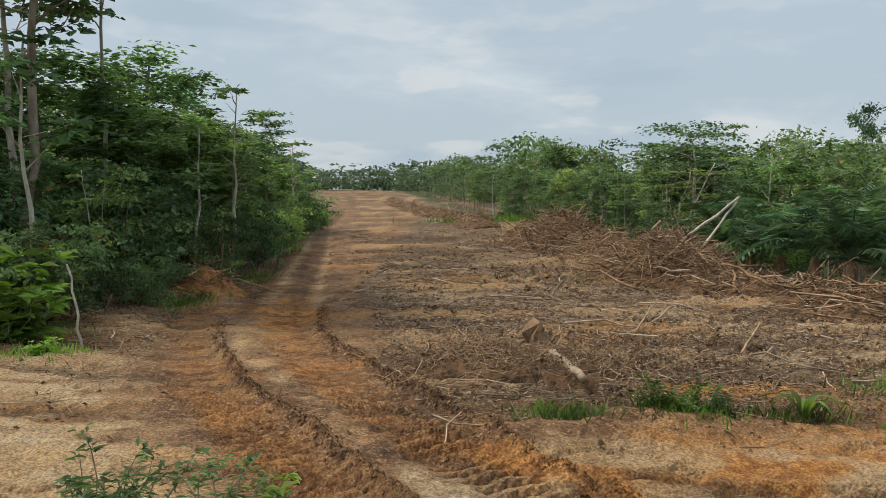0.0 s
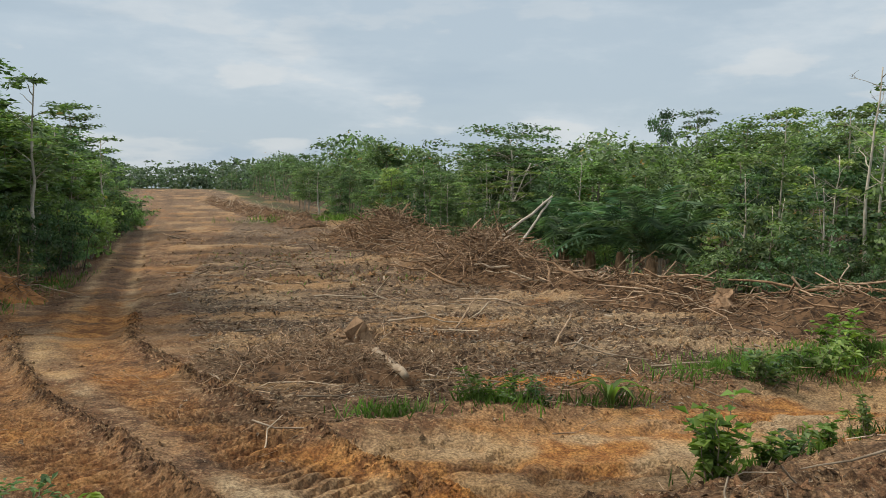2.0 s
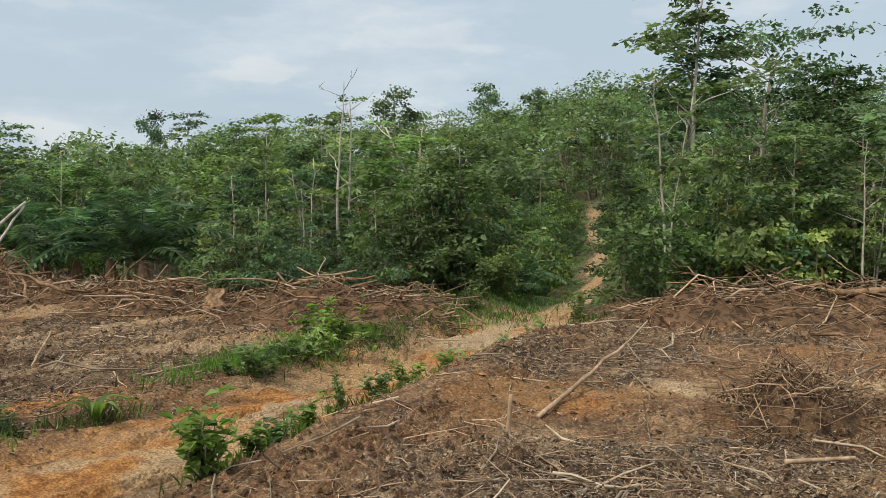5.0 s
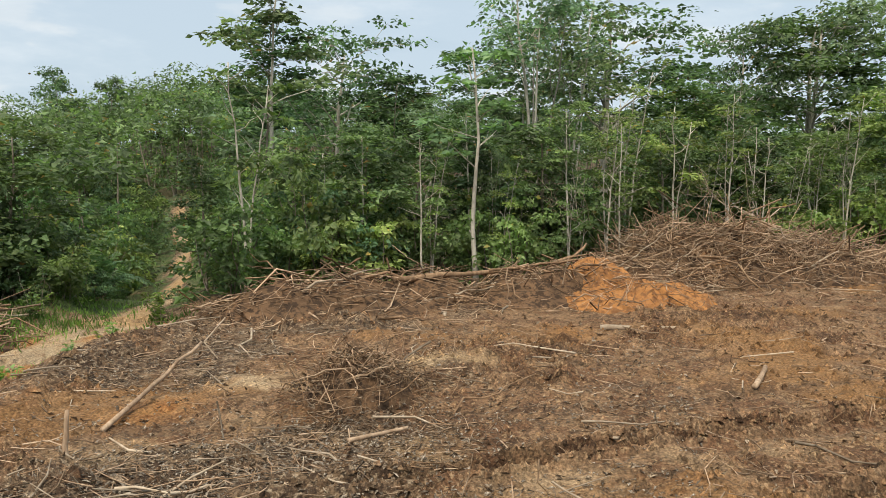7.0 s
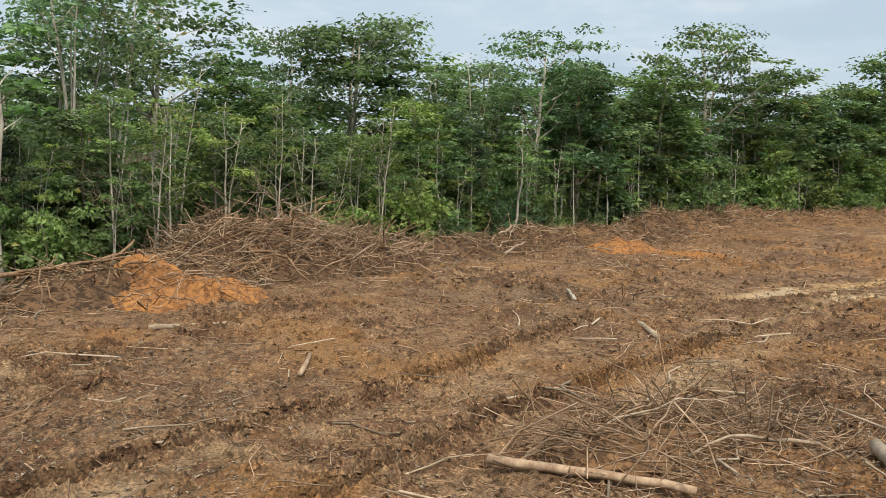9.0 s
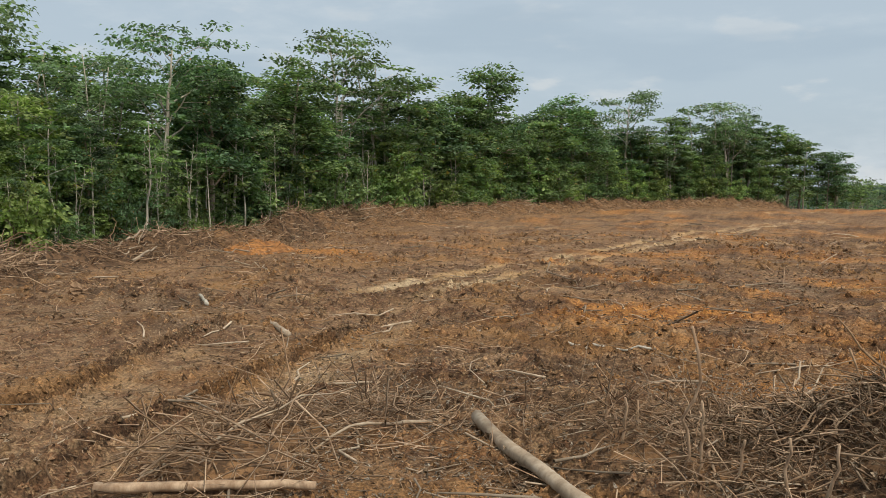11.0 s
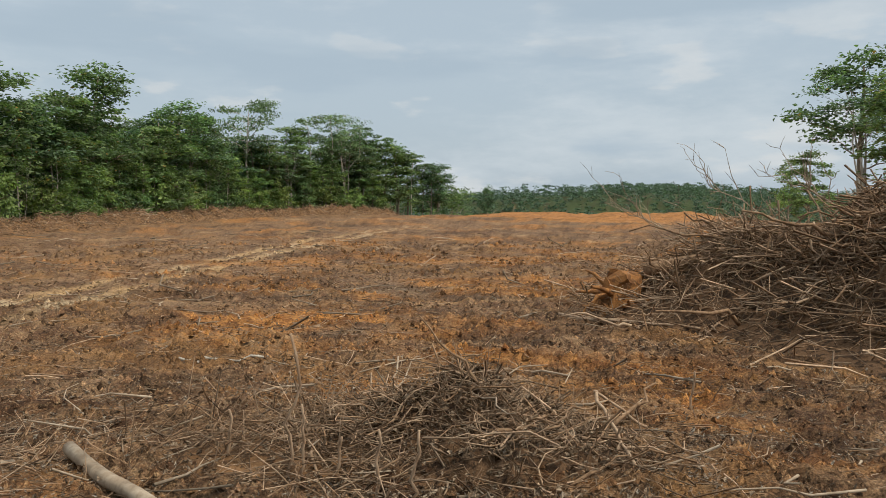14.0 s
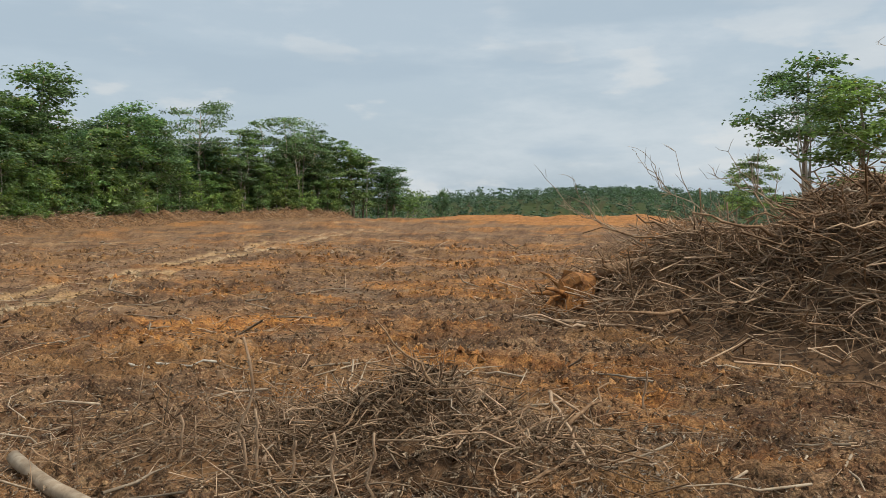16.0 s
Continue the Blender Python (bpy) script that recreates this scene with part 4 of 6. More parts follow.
# bushes along the forest's foot
def fringe(line, off, step, names, low, high, seed):
    rg = np.random.default_rng(seed)
    s = 0.0
    while s < length(line):
        x, y, ux, uy = on_line(line, s)
        o = off + rg.uniform(-0.5, 1.3)
        x, y = x + uy * o, y - ux * o
        az = float(bearing(x, y))
        if line_dist(np.array([x]), np.array([y]), PATH)[0][0] > (1.9 if x < 14 else 1.15) and not (17.0 < az < 30 and math.hypot(x, y) < 27):
            z = gz(x, y)
            hgt = rg.uniform(low, high)
            name = names[rg.integers(len(names))]
            plant(name, x, y, z + hgt, hgt * (rg.uniform(0.9, 1.4) if "bush" in name else 0.62 if "belt" in name else 0.42 if "sapling" in name else 0.30), rg.uniform(0, 6.3), z)
        s += step * rg.uniform(0.7, 1.4)


fringe(EDGE_NORTH[4:][::-1], -0.7, 0.9, ["bush_fine", "bush_fine_b"], 0.9, 2.0, 31)
fringe(EDGE_NORTH[2:5][::-1], -0.7, 1.5, ["bush", "bush_b", "bush_c"], 1.0, 2.2, 30)
fringe(EDGE_NORTH[4:][::-1], -2.2, 1.2, ["bush_fine", "bush_fine_b"], 1.8, 2.8, 32)
fringe(EDGE_NORTH[2:5][::-1], -2.0, 1.6, ["bush", "bush_c"], 1.8, 3.0, 29)
fringe(WINDROW_EAST, 2.2, 1.1, ["bush", "bush_c", "bush_c"], 1.0, 2.2, 33)
fringe(WINDROW_EAST, 4.5, 2.3, ["bush", "bush_c"], 1.6, 2.7, 34)
fringe(WINDROW_SOUTH[9:][::-1], 2.3, 1.7, ["bush", "bush_b", "bush_b"], 2.4, 4.2, 39)
fringe(WINDROW_SOUTH[10:][::-1], 3.2, 2.5, ["belt_mid", "belt_thin", "tall_pale", "belt_round", "belt_thin", "slender"], 7.0, 10.2, 46)
fringe(WINDROW_SOUTH[:10][::-1], 2.8, 2.6, ["bare", "slender", "bare_b", "multi"], 2.8, 4.4, 47)
fringe(WINDROW_SOUTH[:10][::-1], 3.4, 1.35, ["belt_low", "belt_pale", "belt_dark"], 2.4, 3.9, 48)
fringe(WINDROW_SOUTH[10:][::-1], 2.2, 2.4, ["belt_low", "belt_pale", "belt_pale"], 3.6, 6.5, 49)
fringe(WINDROW_SOUTH[9:][::-1], 5.0, 3.2, ["bush", "bush_c"], 2.4, 4.4, 40)
fringe(WINDROW_SOUTH[:11][::-1], 2.0, 1.25, ["bush_b", "bush_c", "bush"], 1.0, 2.5, 35)
fringe(WINDROW_SOUTH[7:][::-1], 4.5, 2.3, ["belt_low", "belt_mid", "belt_round", "belt_pale"], 4.5, 8.5, 44)
fringe(WINDROW_SOUTH[7:][::-1], 8.0, 2.6, ["belt_low", "belt_mid", "belt_round", "belt_thin"], 6.0, 9.5, 45)
fringe(WINDROW_SOUTH[:12][::-1], 4.0, 1.8, ["bush", "bush_c"], 2.0, 3.6, 36)
fringe(WINDROW_SOUTH[:12][::-1], 1.6, 1.0, ["sapling", "sapling_b", "bare_b"], 2.2, 5.5, 41)
fringe(WINDROW_SOUTH[9:][::-1], 1.9, 2.0, ["sapling", "slender", "tall_pale", "bare_b", "bare"], 4.0, 8.0, 52)
fringe(WINDROW_SOUTH[2:10][::-1], 1.9, 1.5, ["bare", "slender", "multi", "bare_b"], 2.8, 4.2, 53)
fringe(WINDROW_EAST, 2.6, 1.8, ["sapling", "sapling_b"], 1.8, 3.6, 42)
fringe(WINDROW_EAST, 5.5, 2.6, ["bare", "slender", "bare_b"], 3.2, 4.8, 50)
fringe(EDGE_NORTH[3:][::-1], -0.9, 2.2, ["sapling", "sapling_b"], 2.5, 5.0, 43)
for k, (off, lo, hi) in enumerate(((1.7, 0.7, 1.3), (-1.7, 0.7, 1.4), (2.8, 1.6, 2.8), (-2.8, 1.6, 2.8), (-4.2, 2.2, 3.4), (4.2, 2.2, 3.4))):
    fringe(PATH[7:], off, 1.4, ["bush", "bush_b", "bush_c"], lo, hi, 60 + k)
fringe([(20.5, 15.4), (33.5, 23.6)], 0.0, 1.3, ["bush", "bush_b"], 1.0, 1.8, 37)
fringe([(16.0, 8.4), (25.5, 14.4), (33.5, 19.6)], 0.0, 0.9, ["bush", "bush_b"], 1.2, 2.2, 38)


def far_woods(name, label, spots, heights, per, leaf, mat, seed, skirt=0.22):
    """Woods too far off to count: stems and leaf clumps in one object each."""
    rg = np.random.default_rng(seed)
    spots, heights = np.asarray(spots), np.asarray(heights)
    z = land(spots[:, 0], spots[:, 1])
    N = len(spots)
    base = np.stack([spots[:, 0], spots[:, 1], z], -1)
    ob = thing(name, (0, 0, 0), label, "forest", kind="stuff")
    topv = base + np.stack([rg.normal(size=N) * 0.4, rg.normal(size=N) * 0.4, heights * 0.62], -1)
    q = np.linspace(0, 1, 3)[None, :, None]
    V, Q = rods(base[:, None] * (1 - q) + topv[:, None] * q, 0.07, 0.02, 3)
    g = Geo()
    g.put(V, Q)
    part("stem", g, BARK, ob, kind="stuff")
    W = heights * rg.uniform(0.20, 0.34, N)
    lobes = 8
    k = np.repeat(np.arange(N), lobes)
    u = unit(rg, N * lobes, 0.9)
    u[:, 2] = np.where(u[:, 2] < -0.3, -u[:, 2], u[:, 2])
    mid = (rg.uniform(0.60, 0.70, N) - (0.22 if leaf > 0.9 else 0.0))[k]
    C = base[k] + u * np.stack([W[k] * 0.75, W[k] * 0.75, heights[k] * (0.90 - mid)], -1) + np.stack([0 * mid, 0 * mid, heights[k] * mid], -1)
    low = rg.random(N * lobes) < skirt
    C[low, 2] = z[k][low] + heights[k][low] * rg.uniform(0.05, 0.45, low.sum())
    g = Geo()
    dome_leaves(g, rg, C, W[k] * rg.uniform(0.38, 0.62, len(k)), 0.55, max(4, per // lobes), leaf)
    part("foliage", g, mat, ob, smooth_faces=False, kind="stuff")


def scatter(count, az0, az1, r0, r1, seed, least=8.0):
    rg = np.random.default_rng(seed)
    az, r = np.radians(rg.uniform(az0, az1, count)), np.sqrt(rg.uniform(r0 ** 2, r1 ** 2, count))
    x, y = r * np.sin(az), r * np.cos(az)
    keep = (clear_dist(x, y) > least) & (line_dist(x, y, PATH)[0] > 2.2)
    return np.stack([x, y], -1)[keep], rg


for name, label, args, lo, hi, per, leaf, mat in (
        ("valley_woods", "dense mid-green woods on the valley slope", (330, 4, 60, 34, 92, 51), 5.0, 8.5, 300, 0.30, LEAF[1]),
        ("valley_woods", "dense dark green woods on the valley slope", (460, 4, 60, 32, 92, 58), 4.0, 7.5, 300, 0.30, LEAF[0]),
        ("northern_woods", "distant green line of tall plantation trees", (900, -16, 14, 70, 240, 52), 7.5, 10.0, 150, 0.50, LEAF[0]),
        ("horizon_woods", "far line of woods with haze-tinted foliage", (900, -14, 20, 300, 520, 53), 10.0, 14.0, 60, 2.0, HAZYLEAF),
        ("western_woods", "dark woods behind the road", (260, -40, -8, 20, 80, 54), 4.2, 6.6, 330, 0.26, LEAF[1]),
        ("eastern_woods", "green woods behind the debris bank", (560, 58, 130, 31, 80, 55), 4.6, 6.6, 280, 0.30, LEAF[0]),
        ("crest_woods", "green woods along the far debris bank", (560, 112, 158, 50, 135, 57), 5.0, 8.4, 240, 0.40, LEAF[1]),
        ("southern_woods", "wooded slope falling away beyond the crest", (1000, 150, 188, 165, 420, 59), 7.0, 11.0, 90, 1.1, HAZYLEAF),
        ("southern_woods", "far wooded hills beyond the crest", (2300, 146, 190, 190, 1000, 56), 8.5, 12.5, 70, 2.0, HAZYLEAF)):
    spots, rg = scatter(*args, least=26.0 if name == "southern_woods" else 7.5)
    far_woods(name, label, spots, rg.uniform(lo, hi, len(spots)), per, leaf, mat, args[-1], 0.5 if leaf > 0.9 else 0.25)

# ---- debris banks ----
def debris_bank(line, s0, s1, high, wide, twigs, seed, label, mat=BANK):
    """A stretch of bulldozed bank: lumpy soil with a tangle of branches and roots."""
    rg = np.random.default_rng(seed)
    ln = s1 - s0
    nu, nv = max(6, int(ln / 0.13)), 23
    mx, my, ux, uy = on_line(line, (s0 + s1) / 2)
    mz = float(land(np.array([mx]), np.array([my]))[0])
    ob = thing("debris_bank", (mx, my, mz), label, "debris bank", "debris banks round the clearing")
    S, Vv = np.meshgrid(np.linspace(s0, s1, nu), np.linspace(-1, 1, nv), indexing="ij")
    mid = np.array([on_line(line, float(s)) for s in S[:, 0]])

    def top(px, py, v, s):
        ends = smooth(s, s0 - 0.3, s0 + 0.8) * (1 - smooth(s, s1 - 0.8, s1 + 0.3))
        lump = 0.25 + 1.3 * fbm(px / 0.8, py / 0.8, seed * 1.0, 5)
        return high * lump * np.exp(-(v / 0.5) ** 2) * (0.25 + 0.75 * ends) + 0.34 * (fbm(px / 0.3, py / 0.3, seed + 3.0, 3) - 0.45) * (1 - np.abs(v))

    X = mid[:, 0][:, None] + mid[:, 3][:, None] * Vv * wide
    Y = mid[:, 1][:, None] - mid[:, 2][:, None] * Vv * wide
    Z = land(X, Y) + top(X, Y, Vv, S) - 0.25 * (np.abs(Vv) > 0.93) - 0.03
    i, j = np.meshgrid(np.arange(nu - 1), np.arange(nv - 1), indexing="ij")
    g = Geo()
    Z[0] -= 0.3
    Z[-1] -= 0.3
    g.put(np.stack([X - mx, Y - my, Z - mz], -1), np.stack([i * nv + j, (i + 1) * nv + j, (i + 1) * nv + j + 1, i * nv + j + 1], -1))
    part("soil_bank", g, mat, ob, smooth_faces=False)
    # tangle of twigs
    s, v = rg.uniform(s0, s1, twigs), np.clip(rg.normal(0, 0.42, twigs), -1, 1)
    at = np.array([on_line(line, float(q)) for q in s])
    px, py = at[:, 0] + at[:, 3] * v * wide, at[:, 1] - at[:, 2] * v * wide
    pz = land(px, py) + top(px, py, v, s)
    head = rg.normal(0, 0.9, twigs) + np.where(rg.random(twigs) < 0.5, 0, math.pi)
    d = np.stack([at[:, 2] * np.cos(head) + at[:, 3] * np.sin(head), at[:, 3] * np.cos(head) - at[:, 2] * np.sin(head), rg.normal(0.05, 0.28, twigs)], -1)
    L = 0.2 + 1.2 * rg.random(twigs) ** 1.7
    q = np.linspace(-0.5, 0.5, 4)[None, :, None]
    P = np.stack([px - mx, py - my, pz - mz + rg.uniform(0, 0.16, twigs)], -1)[:, None] + d[:, None] * L[:, None, None] * q + rg.normal(size=(twigs, 4, 3)) * 0.06 * L[:, None, None] + (unit(rg, twigs, 0.5) * L[:, None] * rg.uniform(0.2, 1.4, (twigs, 1)))[:, None] * (q * q - 0.08)
    r0 = 0.006 + 0.022 * rg.random(twigs) ** 2
    pale = rg.random(twigs) < 0.42
    for name, pick, m in (("twig_tangle", ~pale, TWIG), ("branch_tangle", pale, DEADWOOD)):
        V, Q = rods(P[pick], r0[pick], r0[pick] * 0.4, 3)
        g = Geo()
        g.put(V, Q)
        part(name, g, m, ob, kind="stuff")
    # larger limbs and roots
    for k in range(max(4, int(ln * 2.6))):
        s, v = rg.uniform(s0, s1), rg.normal(0, 0.4)
        ax, ay, ux, uy = on_line(line, s)
        bx, by = ax + uy * v * wide, ay - ux * v * wide
        bz = float(land(np.array([bx]), np.array([by]))[0] + top(np.array([bx]), np.array([by]), np.array([v]), np.array([s]))[0])
        h = math.atan2(uy, ux) + rg.normal(0, 0.7)
        P = limb(rg, (bx - mx, by - my, bz - mz), h, radians(rg.normal(6, 14)), rg.uniform(0.7, 2.0), 0.0, 7, 0.18)
        r = 0.014 + 0.036 * rg.random() ** 2
        g = Geo()
        tube(g, P, np.linspace(r, r * 0.45, 7), 6)
        part("limb", g, LOGWOOD if rg.random() < 0.5 else TWIG, ob)
    return ob


def banks(line, upto, step, high, wide, twigs, seed, label, mats=(BANK,)):
    s, k = 0.0, 0
    while s < upto:
        e = min(s + step, upto)
        debris_bank(line, s, e, high(s) if callable(high) else high, wide, int(twigs * (e - s)), seed + k, label, mats[k % len(mats)])
        s, k, step = e, k + 1, step * (1.0 if s < 30 else 1.35)


banks(WINDROW_EAST, length(WINDROW_EAST), 4.5, lambda s: 0.55 if s < 5 else 0.75, 1.5, 90, 121, "bulldozed bank of soil, roots and dry branches")
banks(WINDROW_SOUTH, 44.0, 5.0, lambda s: 0.6 if s < 7 else 0.7 if s < 30 else 1.1, 1.8, 80, 201, "bulldozed bank of brown soil, roots and branches", (BANK, BANK, MIDBANK))
banks(WINDROW_SOUTH[9:], length(WINDROW_SOUTH[9:]), 9.0, 0.95, 2.6, 75, 301, "far bulldozed bank of soil and dry branches", (MIDBANK,))
banks([(2.6, 46.0), (0.8, 62.0), (-3.0, 88.0), (-9.0, 140.0)], 95.0, 12.0, 0.7, 1.8, 20, 351, "far low bank of roots and soil")


# ---- heaps of brush and earth ----
def heap(name, label, at, bumps, mat, twigs=0, limbs=0, seed=0, twig_len=(0.3, 1.4), twig_r=(0.005, 0.018), rough=0.2, group="", dry=0.3, flakes=0):
    """A heap of soil and brush; bumps: (dx, dy, radius, height)."""
    rg = np.random.default_rng(seed)
    ox, oy = at
    oz = float(land(np.array([ox]), np.array([oy]))[0])
    ob = thing(name, (ox, oy, oz), label, name.replace("_", " "), group)

    def top(dx, dy):
        z = 0.0
        for bx, by, r, h in bumps:
            z = z + h * np.exp(-(((dx - bx) / r) ** 2 + ((dy - by) / r) ** 2) * 1.3)
        lump = 0.72 + 0.6 * fbm((dx + ox) / 0.7, (dy + oy) / 0.7, seed * 1.0, 4)
        return z * lump + rough * (fbm((dx + ox) / 0.2, (dy + oy) / 0.2, seed + 5.0, 3) - 0.44) * np.clip(z * 4, 0, 1)

    x0, x1 = min(b[0] - 1.9 * b[2] for b in bumps), max(b[0] + 1.9 * b[2] for b in bumps)
    y0, y1 = min(b[1] - 1.9 * b[2] for b in bumps), max(b[1] + 1.9 * b[2] for b in bumps)
    cell = max(0.085, (x1 - x0) / 66)
    X, Y = np.meshgrid(np.arange(x0, x1, cell), np.arange(y0, y1, cell), indexing="ij")
    base, T = land(X + ox, Y + oy) + relief(X + ox, Y + oy) - oz, top(X, Y)
    Z = base + T - 0.04 - 0.2 * (1 - smooth(T, 0.02, 0.11))
    rim = (np.abs(X - (x0 + x1) / 2) > (x1 - x0) / 2 - 1.5 * cell) | (np.abs(Y - (y0 + y1) / 2) > (y1 - y0) / 2 - 1.5 * cell)
    Z = np.where(rim, Z - 0.25, Z)
    nu, nv = X.shape
    i, j = np.meshgrid(np.arange(nu - 1), np.arange(nv - 1), indexing="ij")
    g = Geo()
    g.put(np.stack([X, Y, Z], -1), np.stack([i * nv + j, (i + 1) * nv + j, (i + 1) * nv + j + 1, i * nv + j + 1], -1))
    part("earth_core", g, mat, ob, smooth_faces=False)

    def foot(count):
        k = rg.choice(len(bumps), count, p=np.array([b[2] ** 2 for b in bumps]) / sum(b[2] ** 2 for b in bumps))
        b = np.array(bumps)[k]
        dx, dy = b[:, 0] + rg.normal(size=count) * b[:, 2] * 0.66, b[:, 1] + rg.normal(size=count) * b[:, 2] * 0.66
        return dx, dy, land(dx + ox, dy + oy) + relief(dx + ox, dy + oy) - oz + top(dx, dy)

    if twigs:
        dx, dy, z = foot(twigs)
        d = unit(rg, twigs, 0.45)
        L = rg.uniform(*twig_len, twigs)
        q = np.linspace(-0.5, 0.5, 4)[None, :, None]
        P = np.stack([dx, dy, z + rg.uniform(-0.02, 0.22 if len(bumps) > 4 else 0.12, twigs)], -1)[:, None] + d[:, None] * L[:, None, None] * q + rg.normal(size=(twigs, 4, 3)) * 0.06 * L[:, None, None] + (unit(rg, twigs, 0.5) * L[:, None] * rg.uniform(0.2, 1.6, (twigs, 1)))[:, None] * (q * q - 0.08)
        r0 = twig_r[0] + (twig_r[1] - twig_r[0]) * rg.random(twigs) ** 2
        pale = rg.random(twigs) < dry
        for nm, pick, m in (("twig_tangle", ~pale, TWIG), ("branch_tangle", pale, DEADWOOD)):
            V, Q = rods(P[pick], r0[pick], r0[pick] * 0.4, 3)
            g = Geo()
            g.put(V, Q)
            part(nm, g, m, ob, kind="stuff")
    if flakes:
        dx, dy, z = foot(flakes)
        g = Geo()
        L = rg.uniform(0.03, 0.10, flakes)
        leaves(g, np.stack([dx, dy, z + rg.uniform(0.0, 0.08, flakes)], -1), unit(rg, flakes, 0.6), unit(rg, flakes) * 0.7 + [0, 0, 0.8], L, L * rg.uniform(0.3, 0.7, flakes), 0.3)
        part("dead_leaf", g, DRYLEAF, ob, smooth_faces=False, kind="stuff")
    for k in range(limbs):
        dx, dy, z = (float(v[0]) for v in foot(1))
        P = limb(rg, (dx, dy, z), rg.uniform(0, 6.3), radians(rg.normal(4, 14)), rg.uniform(twig_len[1] * 0.6, twig_len[1] * 1.4), -0.1, 7, 0.22)
        r = twig_r[1] * (0.7 + 1.1 * rg.random() ** 2)
        g = Geo()
        tube(g, P, np.linspace(r, r * 0.4, 7), 6)
        part("limb", g, (DEADWOOD, LOGWOOD, TWIG, TWIG)[rg.integers(4)], ob)
    return ob


heap("brush_pile", "great pile of dry uprooted brush and soil", (-0.6, -15.6), [(2.6, -0.9, 1.5, 0.85), (0.9, -0.7, 1.7, 1.10), (-1.6, 0.4, 2.0, 1.95), (-4.4, 2.0, 2.4, 2.3), (-0.6, 1.1, 1.2, 0.6), (-2.6, 2.6, 1.5, 0.9)], BANK, 7600, 100, 501, (0.3, 1.4), (0.006, 0.024), dry=0.55, flakes=3000)
heap("brush_pile", "knee-high mound of brown roots, twigs and dead leaves", (3.0, -7.3), [(-0.02, -0.1, 0.62, 0.27), (-0.05, 0.35, 1.05, 0.19), (0.9, 0.5, 0.7, 0.13), (-0.9, 0.3, 0.8, 0.13)], BANK, 1500, 40, 502, (0.15, 0.75), (0.003, 0.013), rough=0.3, dry=0.55, flakes=3200)
heap("brush_pile", "low scatter of dry twigs on brown soil", (4.6, -6.2), [(0.0, 0.0, 1.0, 0.14), (-0.8, -0.3, 0.7, 0.12)], MIDBANK, 520, 12, 503, (0.2, 1.0), (0.003, 0.010), rough=0.1, dry=0.5, flakes=500)
heap("brush_pile", "flat pile of dry branches beside the ruts", (6.3, -3.1), [(0.0, 0.0, 0.7, 0.16), (0.6, -0.9, 0.6, 0.14), (0.3, -1.7, 0.6, 0.10)], MIDBANK, 380, 14, 504, (0.3, 1.2), (0.004, 0.014), rough=0.1, dry=0.55)
heap("brush_pile", "small heap of brown roots and twigs", (8.2, 3.2), [(0.0, 0.0, 0.6, 0.34)], BANK, 340, 10, 505, (0.2, 0.8), (0.003, 0.010), flakes=500)
heap("brush_pile", "low grey heap of dry twigs round a stump", (0.7, 10.4), [(0.0, 0.0, 1.0, 0.20), (-0.7, 0.3, 0.8, 0.14), (0.9, -0.5, 0.8, 0.12)], BANK, 1500, 14, 506, (0.12, 0.5), (0.0025, 0.007), dry=0.5, flakes=500)
heap("brush_pile", "pale heap of dry branches before the forest", (19.6, -0.4), [(0.0, 0.8, 1.3, 0.9), (0.6, -1.0, 1.4, 1.0), (1.2, -3.0, 1.3, 0.8)], BANK, 1500, 26, 507, (0.5, 2.0), (0.006, 0.022), dry=0.7)
heap("brush_pile", "dark pile of roots and branches at the valley edge", (6.0, 22.0), [(0.0, 0.0, 1.3, 1.0), (-0.3, -2.0, 1.2, 0.7)], BANK, 1100, 22, 508, (0.4, 1.6), (0.006, 0.022))
heap("brush_pile", "brown pile of roots far down the clearing", (5.0, 33.5), [(0.0, 0.0, 1.7, 1.2), (-0.4, -2.2, 1.3, 0.7)], BANK, 700, 12, 509, (0.5, 1.8), (0.01, 0.03))
heap("earth_heap", "bright orange clay heap on the debris bank", (16.3, 0.9), [(0.3, 0.3, 0.75, 0.52), (0.0, 1.0, 0.8, 0.42), (-0.8, -0.3, 1.1, 0.2), (-0.3, -1.0, 0.9, 0.2)], REDBANK, 120, 3, 511, rough=0.3)
heap("earth_heap", "orange clay heap behind the brush pile", (2.4, -25.0), [(0.0, 0.0, 1.8, 1.25), (-1.6, -0.6, 1.4, 0.8)], REDBANK, 900, 14, 512, (0.5, 1.8), (0.006, 0.02), rough=0.5, dry=0.6)
heap("earth_heap", "red-brown soil heap at the forest edge", (-5.4, 18.4), [(0.0, 0.0, 0.7, 0.55), (0.5, -0.5, 0.6, 0.2)], REDBANK, 90, 3, 513)
heap("earth_heap", "low orange clay heap on the bank", (25.6, -13.4), [(0.0, 0.0, 1.1, 0.4)], REDBANK, 80, 2, 514, rough=0.4)
heap("earth_heap", "orange clay bank on the far crest", (24.0, -84.0), [(0.0, 0.0, 4.0, 0.5), (-7.0, 1.0, 4.0, 0.6), (-14.0, 2.0, 4.0, 0.7), (6.0, -1.0, 3.5, 0.4)], REDBANK, 60, 3, 515, (0.6, 1.6), (0.012, 0.03))


